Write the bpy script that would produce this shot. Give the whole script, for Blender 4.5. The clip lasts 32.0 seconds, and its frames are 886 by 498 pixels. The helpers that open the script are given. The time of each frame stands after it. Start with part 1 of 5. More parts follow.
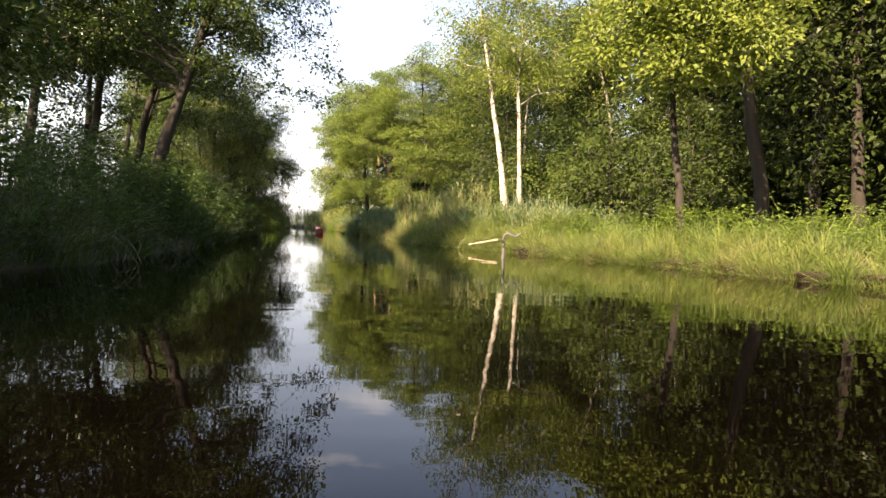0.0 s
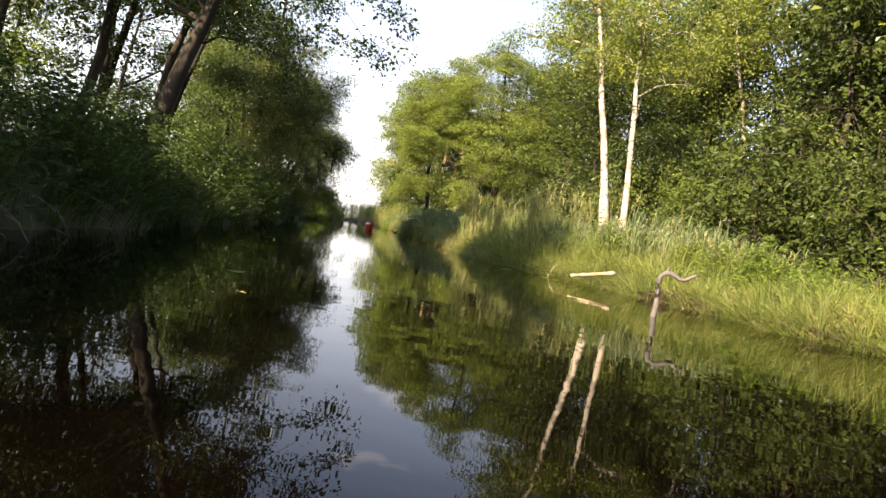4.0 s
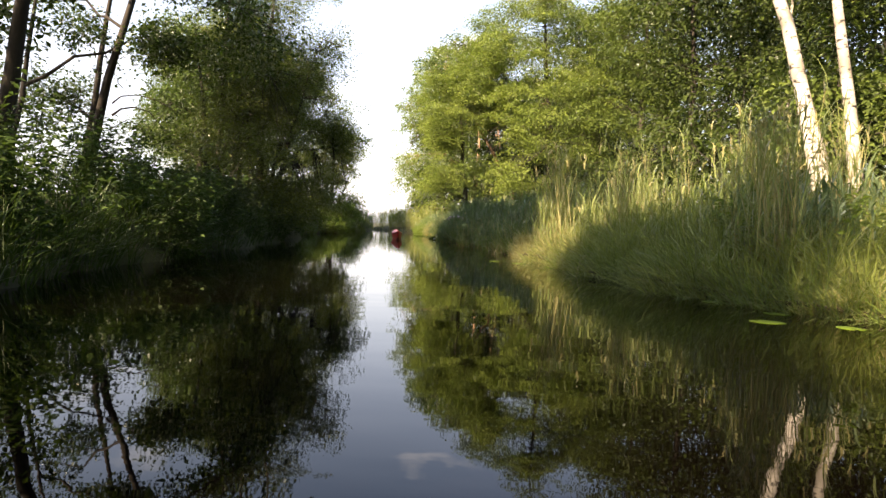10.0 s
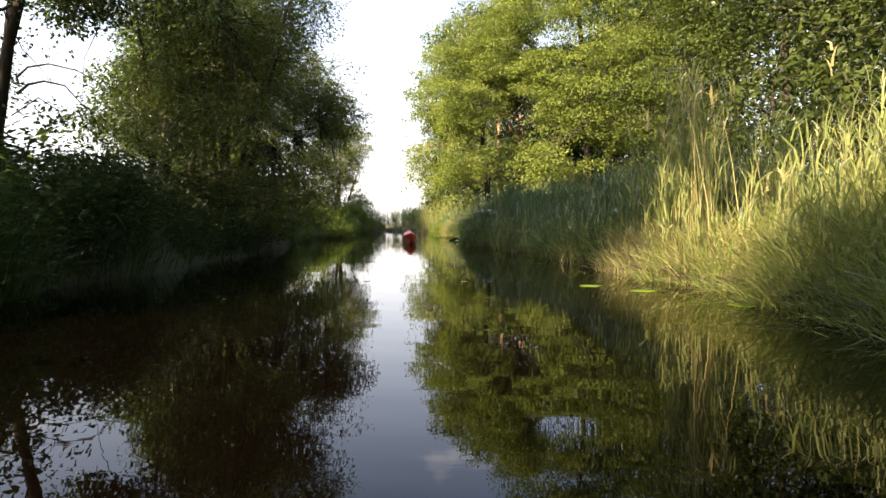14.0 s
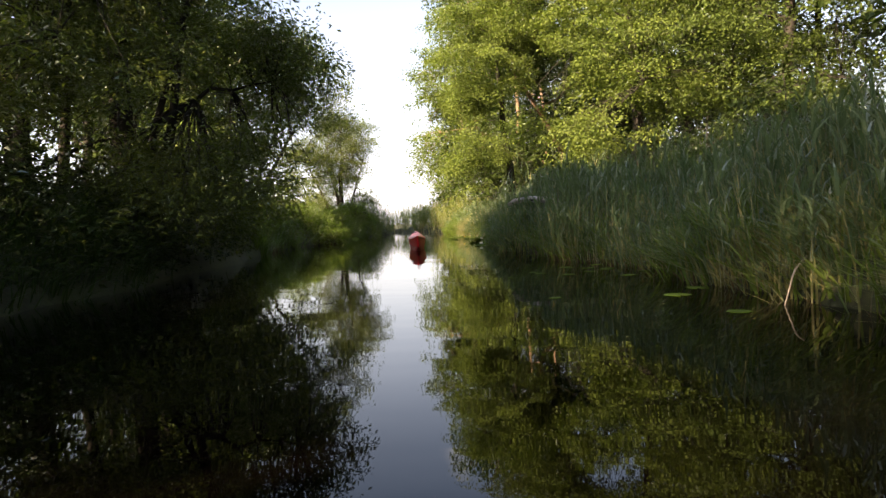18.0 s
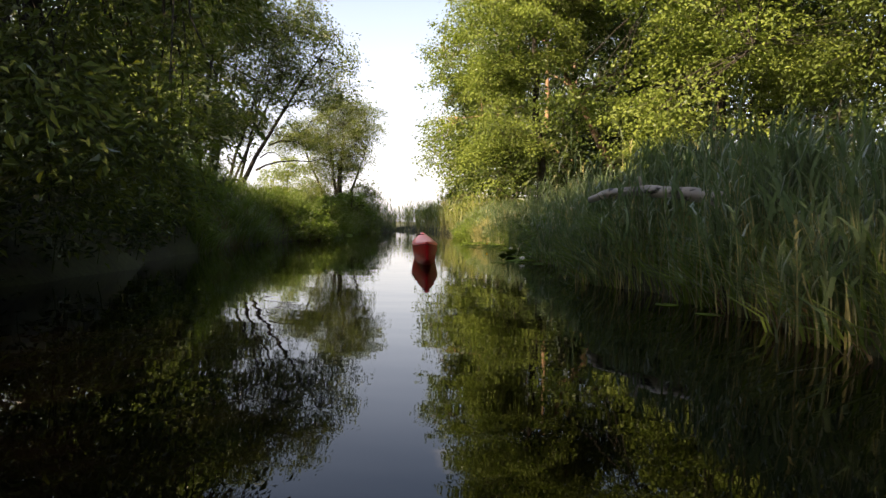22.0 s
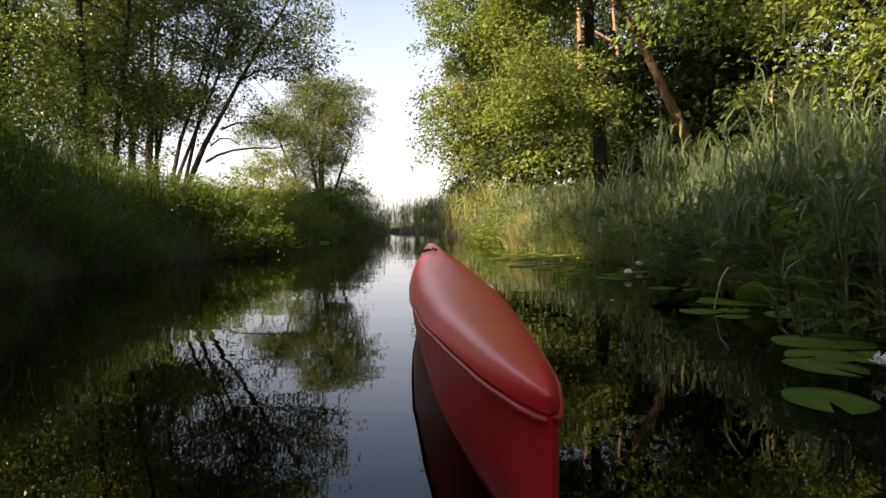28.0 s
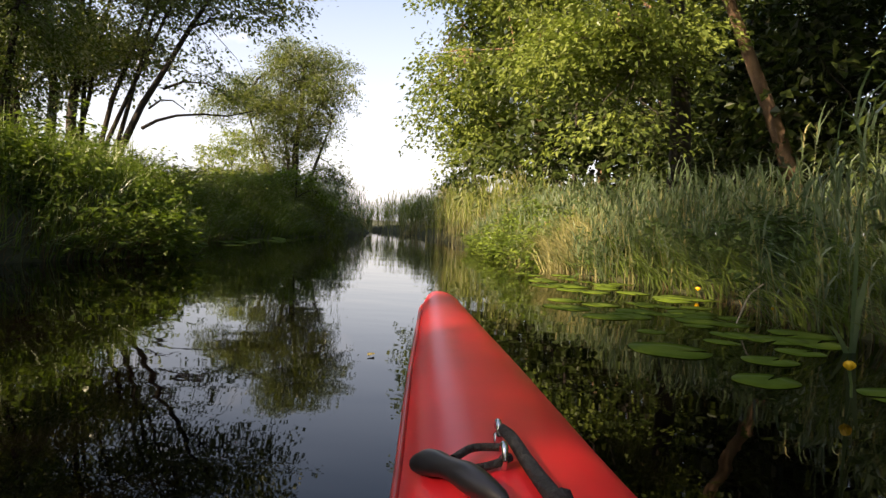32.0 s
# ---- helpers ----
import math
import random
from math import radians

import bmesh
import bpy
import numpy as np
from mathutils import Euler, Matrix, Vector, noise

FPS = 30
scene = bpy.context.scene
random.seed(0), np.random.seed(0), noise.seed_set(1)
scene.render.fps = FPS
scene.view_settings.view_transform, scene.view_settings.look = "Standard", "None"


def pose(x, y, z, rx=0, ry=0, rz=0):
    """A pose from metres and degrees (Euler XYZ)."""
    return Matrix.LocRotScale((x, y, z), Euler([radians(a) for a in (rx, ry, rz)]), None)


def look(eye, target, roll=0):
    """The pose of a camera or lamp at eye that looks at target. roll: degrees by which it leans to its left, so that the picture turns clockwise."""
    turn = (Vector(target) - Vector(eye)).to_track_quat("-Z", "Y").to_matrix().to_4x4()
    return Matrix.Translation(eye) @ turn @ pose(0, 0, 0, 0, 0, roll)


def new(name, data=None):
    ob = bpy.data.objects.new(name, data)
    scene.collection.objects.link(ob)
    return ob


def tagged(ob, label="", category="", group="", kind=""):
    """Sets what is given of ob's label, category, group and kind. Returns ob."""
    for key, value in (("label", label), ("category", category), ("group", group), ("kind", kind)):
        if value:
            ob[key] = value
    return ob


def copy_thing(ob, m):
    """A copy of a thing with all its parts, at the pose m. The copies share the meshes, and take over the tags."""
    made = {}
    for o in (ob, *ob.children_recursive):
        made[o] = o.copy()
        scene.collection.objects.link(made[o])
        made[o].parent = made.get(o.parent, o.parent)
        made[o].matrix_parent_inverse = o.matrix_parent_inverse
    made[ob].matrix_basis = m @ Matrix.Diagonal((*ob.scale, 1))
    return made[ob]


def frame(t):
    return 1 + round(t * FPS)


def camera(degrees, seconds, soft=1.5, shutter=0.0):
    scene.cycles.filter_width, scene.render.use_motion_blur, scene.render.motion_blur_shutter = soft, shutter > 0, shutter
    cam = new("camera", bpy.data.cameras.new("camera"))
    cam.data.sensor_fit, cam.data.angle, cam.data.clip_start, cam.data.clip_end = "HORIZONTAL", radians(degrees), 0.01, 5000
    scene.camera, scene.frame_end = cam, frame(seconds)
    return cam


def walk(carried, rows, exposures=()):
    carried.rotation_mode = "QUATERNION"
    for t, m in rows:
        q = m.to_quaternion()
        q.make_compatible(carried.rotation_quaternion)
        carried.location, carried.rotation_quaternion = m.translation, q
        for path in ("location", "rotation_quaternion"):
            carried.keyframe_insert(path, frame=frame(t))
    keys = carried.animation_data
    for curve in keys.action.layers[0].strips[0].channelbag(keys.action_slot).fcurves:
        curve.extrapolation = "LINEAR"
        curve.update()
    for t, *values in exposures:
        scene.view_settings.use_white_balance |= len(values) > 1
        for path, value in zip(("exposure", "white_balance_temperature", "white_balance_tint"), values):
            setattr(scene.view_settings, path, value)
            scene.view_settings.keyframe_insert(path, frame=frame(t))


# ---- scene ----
cam = camera(72.0, 32.0, soft=1.45)

PATH = [
    (0, (0.0, 0.0, 0.502), (0.0, 1.999, 0.43), 1.7),
    (0.5, (-0.072, 0.541, 0.499), (-0.088, 2.54, 0.431), 4.8),
    (1, (-0.156, 1.108, 0.498), (-0.192, 3.107, 0.433), 6.9),
    (1.5, (-0.205, 1.683, 0.498), (-0.27, 3.68, 0.426), 4.9),
    (2, (-0.248, 2.283, 0.501), (-0.358, 4.279, 0.435), 4.4),
    (2.5, (-0.281, 2.866, 0.502), (-0.431, 4.859, 0.428), 1.7),
    (3, (-0.351, 3.412, 0.495), (-0.527, 5.403, 0.425), 5.4),
    (3.5, (-0.429, 3.93, 0.502), (-0.608, 5.921, 0.441), 8.8),
    (5.5, (-0.721, 6.118, 0.494), (-0.934, 8.105, 0.423), 6.5),
    (6, (-0.825, 6.687, 0.498), (-1.079, 8.669, 0.428), 2.7),
    (6.5, (-0.927, 7.265, 0.498), (-1.208, 9.243, 0.418), 0.6),
    (7, (-1.042, 7.867, 0.493), (-1.334, 9.844, 0.417), 3.3),
    (7.5, (-1.143, 8.469, 0.494), (-1.429, 10.447, 0.42), 4.3),
    (8, (-1.226, 9.086, 0.498), (-1.493, 11.067, 0.42), 1.8),
    (8.5, (-1.311, 9.688, 0.498), (-1.572, 11.669, 0.416), 0.5),
    (9, (-1.397, 10.213, 0.497), (-1.66, 12.194, 0.418), 2.2),
    (9.5, (-1.518, 10.709, 0.51), (-1.792, 12.689, 0.434), 1.7),
    (10, (-1.635, 11.224, 0.513), (-1.94, 13.199, 0.436), 1.5),
    (10.5, (-1.758, 11.797, 0.496), (-2.083, 13.769, 0.415), -0.1),
    (11, (-1.885, 12.36, 0.496), (-2.224, 14.33, 0.415), 0.2),
    (11.5, (-2.01, 12.887, 0.497), (-2.347, 14.857, 0.415), -0.4),
    (12, (-2.117, 13.408, 0.501), (-2.439, 15.381, 0.42), -0.5),
    (12.5, (-2.261, 13.943, 0.507), (-2.57, 15.917, 0.425), 0.1),
    (13, (-2.395, 14.455, 0.514), (-2.702, 16.429, 0.432), 1.4),
    (13.5, (-2.482, 14.93, 0.514), (-2.802, 16.903, 0.432), 1.5),
    (14, (-2.535, 15.4, 0.506), (-2.892, 17.367, 0.424), -1.0),
    (14.5, (-2.563, 15.911, 0.487), (-2.958, 17.869, 0.402), -0.8),
    (16.5, (-3.107, 18.291, 0.501), (-3.496, 20.252, 0.424), 2.0),
    (17, (-3.232, 18.876, 0.499), (-3.617, 20.837, 0.416), -0.7),
    (17.5, (-3.343, 19.401, 0.496), (-3.732, 21.361, 0.412), -0.4),
    (18, (-3.458, 19.878, 0.493), (-3.86, 21.835, 0.408), -3.5),
    (18.5, (-3.609, 20.352, 0.498), (-4.039, 22.303, 0.411), -5.1),
    (19, (-3.772, 20.842, 0.5), (-4.219, 22.789, 0.414), -3.5),
    (19.5, (-3.919, 21.343, 0.501), (-4.372, 23.289, 0.421), 0.3),
    (20, (-4.052, 21.875, 0.502), (-4.505, 23.821, 0.422), 2.3),
    (20.5, (-4.171, 22.425, 0.501), (-4.602, 24.377, 0.428), 3.4),
    (21, (-4.281, 22.963, 0.498), (-4.696, 24.918, 0.419), 2.2),
    (21.5, (-4.408, 23.452, 0.497), (-4.817, 25.408, 0.411), -1.4),
    (22, (-4.547, 23.913, 0.498), (-4.953, 25.87, 0.414), 0.4),
    (22.5, (-4.693, 24.374, 0.502), (-5.108, 26.328, 0.42), -0.1),
    (23, (-4.846, 24.837, 0.502), (-5.279, 26.788, 0.422), 0.4),
    (23.5, (-4.992, 25.295, 0.498), (-5.439, 27.243, 0.415), -0.8),
    (24, (-5.133, 25.742, 0.503), (-5.578, 27.69, 0.427), 4.1),
    (24.5, (-5.214, 26.217, 0.499), (-5.643, 28.169, 0.428), 7.4),
    (25, (-5.305, 26.717, 0.496), (-5.705, 28.675, 0.423), 4.1),
    (25.5, (-5.372, 27.198, 0.495), (-5.76, 29.158, 0.407), -2.1),
    (27.5, (-5.959, 29.329, 0.502), (-6.35, 31.289, 0.418), -1.2),
    (28, (-6.099, 29.869, 0.505), (-6.499, 31.827, 0.418), -1.5),
    (28.5, (-6.241, 30.403, 0.501), (-6.641, 32.361, 0.416), -0.6),
    (29, (-6.356, 30.933, 0.497), (-6.75, 32.892, 0.413), 0.5),
    (29.5, (-6.471, 31.499, 0.495), (-6.841, 33.463, 0.416), -0.1),
    (30, (-6.574, 32.017, 0.493), (-6.927, 33.984, 0.407), -2.0),
    (30.5, (-6.709, 32.528, 0.5), (-7.05, 34.496, 0.408), -2.9),
    (31, (-6.832, 32.993, 0.498), (-7.164, 34.964, 0.411), -0.1),
    (31.5, (-6.965, 33.484, 0.498), (-7.299, 35.454, 0.41), -0.2),
    (32, (-7.08, 33.924, 0.486), (-7.429, 35.892, 0.405), 2.2),
]
walk(cam, [(t, look(eye, target, roll)) for t, eye, target, roll in PATH],
     exposures=[(0, 2.35, 7250, 17), (6, 2.4, 7250, 17), (13, 2.5, 7250, 17), (18, 2.3, 7250, 17), (24, 1.95, 7250, 17), (28, 1.88, 7250, 17), (32, 1.85, 7250, 17)])

# ---------------- world, sun ----------------
SUN_TO = Vector((-0.56, -0.83, 0.66)).normalized()
sun_data = bpy.data.lights.new("sun", "SUN")
sun_data.energy, sun_data.angle, sun_data.color = 5.0, radians(0.6), (1.0, 0.81, 0.56)
sun = new("sun", sun_data)
sun.matrix_world = look(SUN_TO * 60, (0, 0, 0))

world = bpy.data.worlds.new("sky")
scene.world = world
world.use_nodes = True
wn, wl = world.node_tree.nodes, world.node_tree.links
wn.clear()
sky = wn.new("ShaderNodeTexSky")
sky.sky_type, sky.sun_disc = "NISHITA", False
sky.sun_elevation = math.asin(SUN_TO.z)
sky.sun_rotation = math.atan2(SUN_TO.x, SUN_TO.y)
sky.air_density, sky.dust_density, sky.ozone_density = 1.0, 1.5, 1.5
geo = wn.new("ShaderNodeTexCoord")
puff = wn.new("ShaderNodeTexNoise")
puff.inputs["Scale"].default_value, puff.inputs["Detail"].default_value = 4.2, 7.0
squash = wn.new("ShaderNodeMapping")
squash.inputs["Scale"].default_value = (1.0, 1.0, 2.4)
edge = wn.new("ShaderNodeValToRGB")
edge.color_ramp.elements[0].position, edge.color_ramp.elements[1].position = 0.56, 0.74
mixer = wn.new("ShaderNodeMixRGB")
mixer.inputs["Color2"].default_value = (9.0, 8.9, 8.7, 1)
lit = wn.new("ShaderNodeBackground")
lit.inputs["Strength"].default_value = 0.08
sky_out = wn.new("ShaderNodeOutputWorld")
wl.new(geo.outputs["Generated"], squash.inputs["Vector"])
wl.new(squash.outputs["Vector"], puff.inputs["Vector"])
wl.new(puff.outputs["Fac"], edge.inputs["Fac"])
wl.new(edge.outputs["Color"], mixer.inputs["Fac"])
wl.new(sky.outputs["Color"], mixer.inputs["Color1"])
split = wn.new("ShaderNodeSeparateXYZ")
wl.new(geo.outputs["Generated"], split.inputs[0])
haze = wn.new("ShaderNodeMapRange")
haze.inputs["From Min"].default_value, haze.inputs["From Max"].default_value = 0.0, 0.48
haze.inputs["To Min"].default_value, haze.inputs["To Max"].default_value = 0.85, 0.0
wl.new(split.outputs["Z"], haze.inputs["Value"])
veil = wn.new("ShaderNodeMixRGB")
veil.inputs["Color2"].default_value = (4.15, 4.2, 4.5, 1)
wl.new(haze.outputs[0], veil.inputs["Fac"])
wl.new(mixer.outputs["Color"], veil.inputs["Color1"])
wl.new(veil.outputs["Color"], lit.inputs["Color"])
wl.new(lit.outputs["Background"], sky_out.inputs["Surface"])


# ---------------- materials ----------------
def node_mat(name):
    m = bpy.data.materials.new(name)
    m.use_nodes = True
    m.node_tree.nodes.clear()
    return m, m.node_tree.nodes, m.node_tree.links


def ramp_between(n, l, fac, a, b, lo=0.3, hi=0.7):
    r = n.new("ShaderNodeValToRGB")
    r.color_ramp.elements[0].position, r.color_ramp.elements[1].position = lo, hi
    r.color_ramp.elements[0].color, r.color_ramp.elements[1].color = (*a, 1), (*b, 1)
    l.new(fac, r.inputs["Fac"])
    return r.outputs["Color"]


def leaf_mat(name, dark, light, glow=0.4, gloss=0.05, patch=0.7):
    """Foliage: every leaf its own tone, broad patches of tone, light shining through."""
    m, n, l = node_mat(name)
    g = n.new("ShaderNodeNewGeometry")
    tc = n.new("ShaderNodeTexCoord")
    nz = n.new("ShaderNodeTexNoise")
    nz.inputs["Scale"].default_value, nz.inputs["Detail"].default_value = patch, 3.0
    l.new(tc.outputs["Object"], nz.inputs["Vector"])
    mean = n.new("ShaderNodeMath")
    mean.operation = "MULTIPLY_ADD"
    mean.inputs[1].default_value = 0.42
    l.new(g.outputs["Random Per Island"], mean.inputs[0])
    half = n.new("ShaderNodeMath")
    half.operation = "MULTIPLY"
    half.inputs[1].default_value = 0.62
    l.new(nz.outputs["Fac"], half.inputs[0])
    l.new(half.outputs[0], mean.inputs[2])
    col = ramp_between(n, l, mean.outputs[0], dark, light, 0.15, 0.85)
    d, t, s = n.new("ShaderNodeBsdfDiffuse"), n.new("ShaderNodeBsdfTranslucent"), n.new("ShaderNodeBsdfGlossy")
    s.inputs["Roughness"].default_value = 0.5
    s.inputs["Color"].default_value = (0.9, 0.95, 0.9, 1)
    warm = n.new("ShaderNodeMixRGB")
    warm.blend_type = "MULTIPLY"
    warm.inputs["Fac"].default_value = 1.0
    warm.inputs["Color2"].default_value = (1.22, 1.3, 0.6, 1)
    l.new(col, warm.inputs["Color1"])
    l.new(col, d.inputs["Color"])
    l.new(warm.outputs["Color"], t.inputs["Color"])
    a, b, o = n.new("ShaderNodeMixShader"), n.new("ShaderNodeMixShader"), n.new("ShaderNodeOutputMaterial")
    a.inputs["Fac"].default_value = glow
    l.new(d.outputs[0], a.inputs[1])
    l.new(t.outputs[0], a.inputs[2])
    fr = n.new("ShaderNodeFresnel")
    fr.inputs["IOR"].default_value = 1.35
    sc = n.new("ShaderNodeMath")
    sc.operation = "MULTIPLY"
    sc.inputs[1].default_value = gloss * 5
    l.new(fr.outputs[0], sc.inputs[0])
    l.new(sc.outputs[0], b.inputs["Fac"])
    l.new(a.outputs[0], b.inputs[1])
    l.new(s.outputs[0], b.inputs[2])
    l.new(b.outputs[0], o.inputs["Surface"])
    return m


def rough_mat(name, a, b, scale=6.0, rough=0.9, bump=0.4, stretch=(1, 1, 1), detail=6.0, fine=40.0):
    """A plain rough surface with tone at two scales and relief."""
    m, n, l = node_mat(name)
    tc, mp = n.new("ShaderNodeTexCoord"), n.new("ShaderNodeMapping")
    mp.inputs["Scale"].default_value = stretch
    l.new(tc.outputs["Object"], mp.inputs["Vector"])
    nz, nf = n.new("ShaderNodeTexNoise"), n.new("ShaderNodeTexNoise")
    nz.inputs["Scale"].default_value, nz.inputs["Detail"].default_value = scale, detail
    nf.inputs["Scale"].default_value, nf.inputs["Detail"].default_value = fine, 4.0
    l.new(mp.outputs[0], nz.inputs["Vector"])
    l.new(mp.outputs[0], nf.inputs["Vector"])
    add = n.new("ShaderNodeMath")
    add.operation = "MULTIPLY_ADD"
    add.inputs[1].default_value = 0.4
    l.new(nf.outputs["Fac"], add.inputs[0])
    sub = n.new("ShaderNodeMath")
    sub.operation = "MULTIPLY"
    sub.inputs[1].default_value = 0.6
    l.new(nz.outputs["Fac"], sub.inputs[0])
    l.new(sub.outputs[0], add.inputs[2])
    col = ramp_between(n, l, add.outputs[0], a, b)
    p, o, bp = n.new("ShaderNodeBsdfPrincipled"), n.new("ShaderNodeOutputMaterial"), n.new("ShaderNodeBump")
    p.inputs["Roughness"].default_value = rough
    bp.inputs["Strength"].default_value, bp.inputs["Distance"].default_value = bump, 0.02
    l.new(add.outputs[0], bp.inputs["Height"])
    l.new(bp.outputs[0], p.inputs["Normal"])
    l.new(col, p.inputs["Base Color"])
    l.new(p.outputs[0], o.inputs["Surface"])
    return m


def birch_mat():
    m, n, l = node_mat("birch_bark")
    tc, mp = n.new("ShaderNodeTexCoord"), n.new("ShaderNodeMapping")
    mp.inputs["Scale"].default_value = (5.0, 5.0, 12.0)
    l.new(tc.outputs["Object"], mp.inputs["Vector"])
    nz, nf = n.new("ShaderNodeTexNoise"), n.new("ShaderNodeTexNoise")
    nz.inputs["Scale"].default_value, nz.inputs["Detail"].default_value = 1.6, 5.0
    nf.inputs["Scale"].default_value, nf.inputs["Detail"].default_value = 2.5, 6.0
    l.new(mp.outputs[0], nz.inputs["Vector"])
    l.new(tc.outputs["Object"], nf.inputs["Vector"])
    marks = ramp_between(n, l, nz.outputs["Fac"], (0.03, 0.026, 0.022), (1, 1, 1), 0.36, 0.44)
    tone = ramp_between(n, l, nf.outputs["Fac"], (0.15, 0.135, 0.112), (0.37, 0.345, 0.305), 0.35, 0.65)
    mul = n.new("ShaderNodeMixRGB")
    mul.blend_type = "MULTIPLY"
    mul.inputs["Fac"].default_value = 1.0
    l.new(tone, mul.inputs["Color1"])
    l.new(marks, mul.inputs["Color2"])
    p, o, bp = n.new("ShaderNodeBsdfPrincipled"), n.new("ShaderNodeOutputMaterial"), n.new("ShaderNodeBump")
    p.inputs["Roughness"].default_value = 0.7
    bp.inputs["Strength"].default_value, bp.inputs["Distance"].default_value = 0.5, 0.01
    l.new(nz.outputs["Fac"], bp.inputs["Height"])
    l.new(bp.outputs[0], p.inputs["Normal"])
    l.new(mul.outputs[0], p.inputs["Base Color"])
    l.new(p.outputs[0], o.inputs["Surface"])
    return m


def water_mat():
    """Peat-brown water: a smooth mirror with slow, faint ripples."""
    m, n, l = node_mat("brown_stream_water")
    tc, mp = n.new("ShaderNodeTexCoord"), n.new("ShaderNodeMapping")
    mp.inputs["Scale"].default_value = (0.8, 1.6, 1.0)
    mp.inputs["Rotation"].default_value = (0, 0, 0.25)
    l.new(tc.outputs["Object"], mp.inputs["Vector"])
    nz, nb = n.new("ShaderNodeTexNoise"), n.new("ShaderNodeTexNoise")
    nz.inputs["Scale"].default_value, nz.inputs["Detail"].default_value = 1.3, 2.0
    nb.inputs["Scale"].default_value, nb.inputs["Detail"].default_value = 9.0, 2.0
    l.new(mp.outputs[0], nz.inputs["Vector"])
    l.new(mp.outputs[0], nb.inputs["Vector"])
    add = n.new("ShaderNodeMath")
    add.operation = "MULTIPLY_ADD"
    add.inputs[1].default_value = 0.05
    l.new(nb.outputs["Fac"], add.inputs[0])
    l.new(nz.outputs["Fac"], add.inputs[2])
    p, o, bp = n.new("ShaderNodeBsdfPrincipled"), n.new("ShaderNodeOutputMaterial"), n.new("ShaderNodeBump")
    p.inputs["Base Color"].default_value = (0.0011, 0.0007, 0.0005, 1)
    p.inputs["Roughness"].default_value, p.inputs["IOR"].default_value = 0.015, 1.333
    bp.inputs["Strength"].default_value, bp.inputs["Distance"].default_value = 1.0, 0.0028
    l.new(add.outputs[0], bp.inputs["Height"])
    l.new(bp.outputs[0], p.inputs["Normal"])
    l.new(p.outputs[0], o.inputs["Surface"])
    return m


def paint_mat(name, col, rough=0.35, metal=0.0, coat=0.0, vary=0.12, bump=0.03):
    m, n, l = node_mat(name)
    tc, nz = n.new("ShaderNodeTexCoord"), n.new("ShaderNodeTexNoise")
    nz.inputs["Scale"].default_value, nz.inputs["Detail"].default_value = 7.0, 8.0
    l.new(tc.outputs["Object"], nz.inputs["Vector"])
    c = ramp_between(n, l, nz.outputs["Fac"], tuple(v * (1 - vary) for v in col), tuple(min(1, v * (1 + vary)) for v in col))
    p, o, bp = n.new("ShaderNodeBsdfPrincipled"), n.new("ShaderNodeOutputMaterial"), n.new("ShaderNodeBump")
    p.inputs["Roughness"].default_value, p.inputs["Metallic"].default_value = rough, metal
    p.inputs["Coat Weight"].default_value = coat
    bp.inputs["Strength"].default_value, bp.inputs["Distance"].default_value = bump, 0.005
    l.new(nz.outputs["Fac"], bp.inputs["Height"])
    l.new(bp.outputs[0], p.inputs["Normal"])
    l.new(c, p.inputs["Base Color"])
    l.new(p.outputs[0], o.inputs["Surface"])
    return m


BARK = rough_mat("grey_brown_bark", (0.010, 0.0085, 0.007), (0.040, 0.033, 0.026), 3.0, 0.95, 0.9, (2, 2, 0.5))
RED_BARK = rough_mat("reddish_bark", (0.11, 0.062, 0.038), (0.32, 0.21, 0.135), 3.0, 0.95, 0.9, (2, 2, 0.5))
BIRCH = birch_mat()
# Dark tone includes painted shade of the banks; green tone is meadow.
SOIL = rough_mat("shade_toned_bank_soil", (0.014, 0.012, 0.007), (0.062, 0.075, 0.024), 1.4, 1.0, 0.8, fine=22.0)
WATER = water_mat()
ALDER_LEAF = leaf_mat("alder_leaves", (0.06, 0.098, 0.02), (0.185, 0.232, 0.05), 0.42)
# Alder leaves again, with the shade of the left bank put into the colour.
SHADE_LEAF = leaf_mat("shade_toned_alder_leaves", (0.022, 0.042, 0.010), (0.068, 0.105, 0.024), 0.40)
# Tone between ALDER_LEAF and SHADE_LEAF, standing for partly lit foliage.
HALF_LIT_LEAF = leaf_mat("half_lit_leaves", (0.034, 0.060, 0.013), (0.115, 0.155, 0.034), 0.40)
WILLOW_LEAF = leaf_mat("willow_leaves", (0.044, 0.073, 0.02), (0.165, 0.195, 0.05), 0.40)
BIRCH_LEAF = leaf_mat("birch_leaves", (0.062, 0.10, 0.02), (0.21, 0.25, 0.05), 0.45)
# Gloom of the wood painted in: leaf colour far darker than ALDER_LEAF.
FOREST_SHADE_LEAF = leaf_mat("forest_shade_leaves", (0.016, 0.031, 0.007), (0.056, 0.080, 0.018), 0.34)
SEDGE = leaf_mat("sedge_blades", (0.045, 0.082, 0.02), (0.25, 0.285, 0.085), 0.4, 0.04, 1.6)
MEADOW = leaf_mat("meadow_grass_blades", (0.034, 0.068, 0.014), (0.17, 0.23, 0.055), 0.4, 0.04, 1.8)
DRY_SEDGE = leaf_mat("dry_sedge_blades", (0.11, 0.115, 0.045), (0.31, 0.295, 0.14), 0.35, 0.03, 0.9)
REED_LEAF = leaf_mat("reed_blades", (0.042, 0.078, 0.040), (0.155, 0.205, 0.108), 0.38, 0.03, 0.9)
REED_STRAW = leaf_mat("reed_straw", (0.14, 0.14, 0.06), (0.36, 0.33, 0.17), 0.3, 0.05, 0.9)
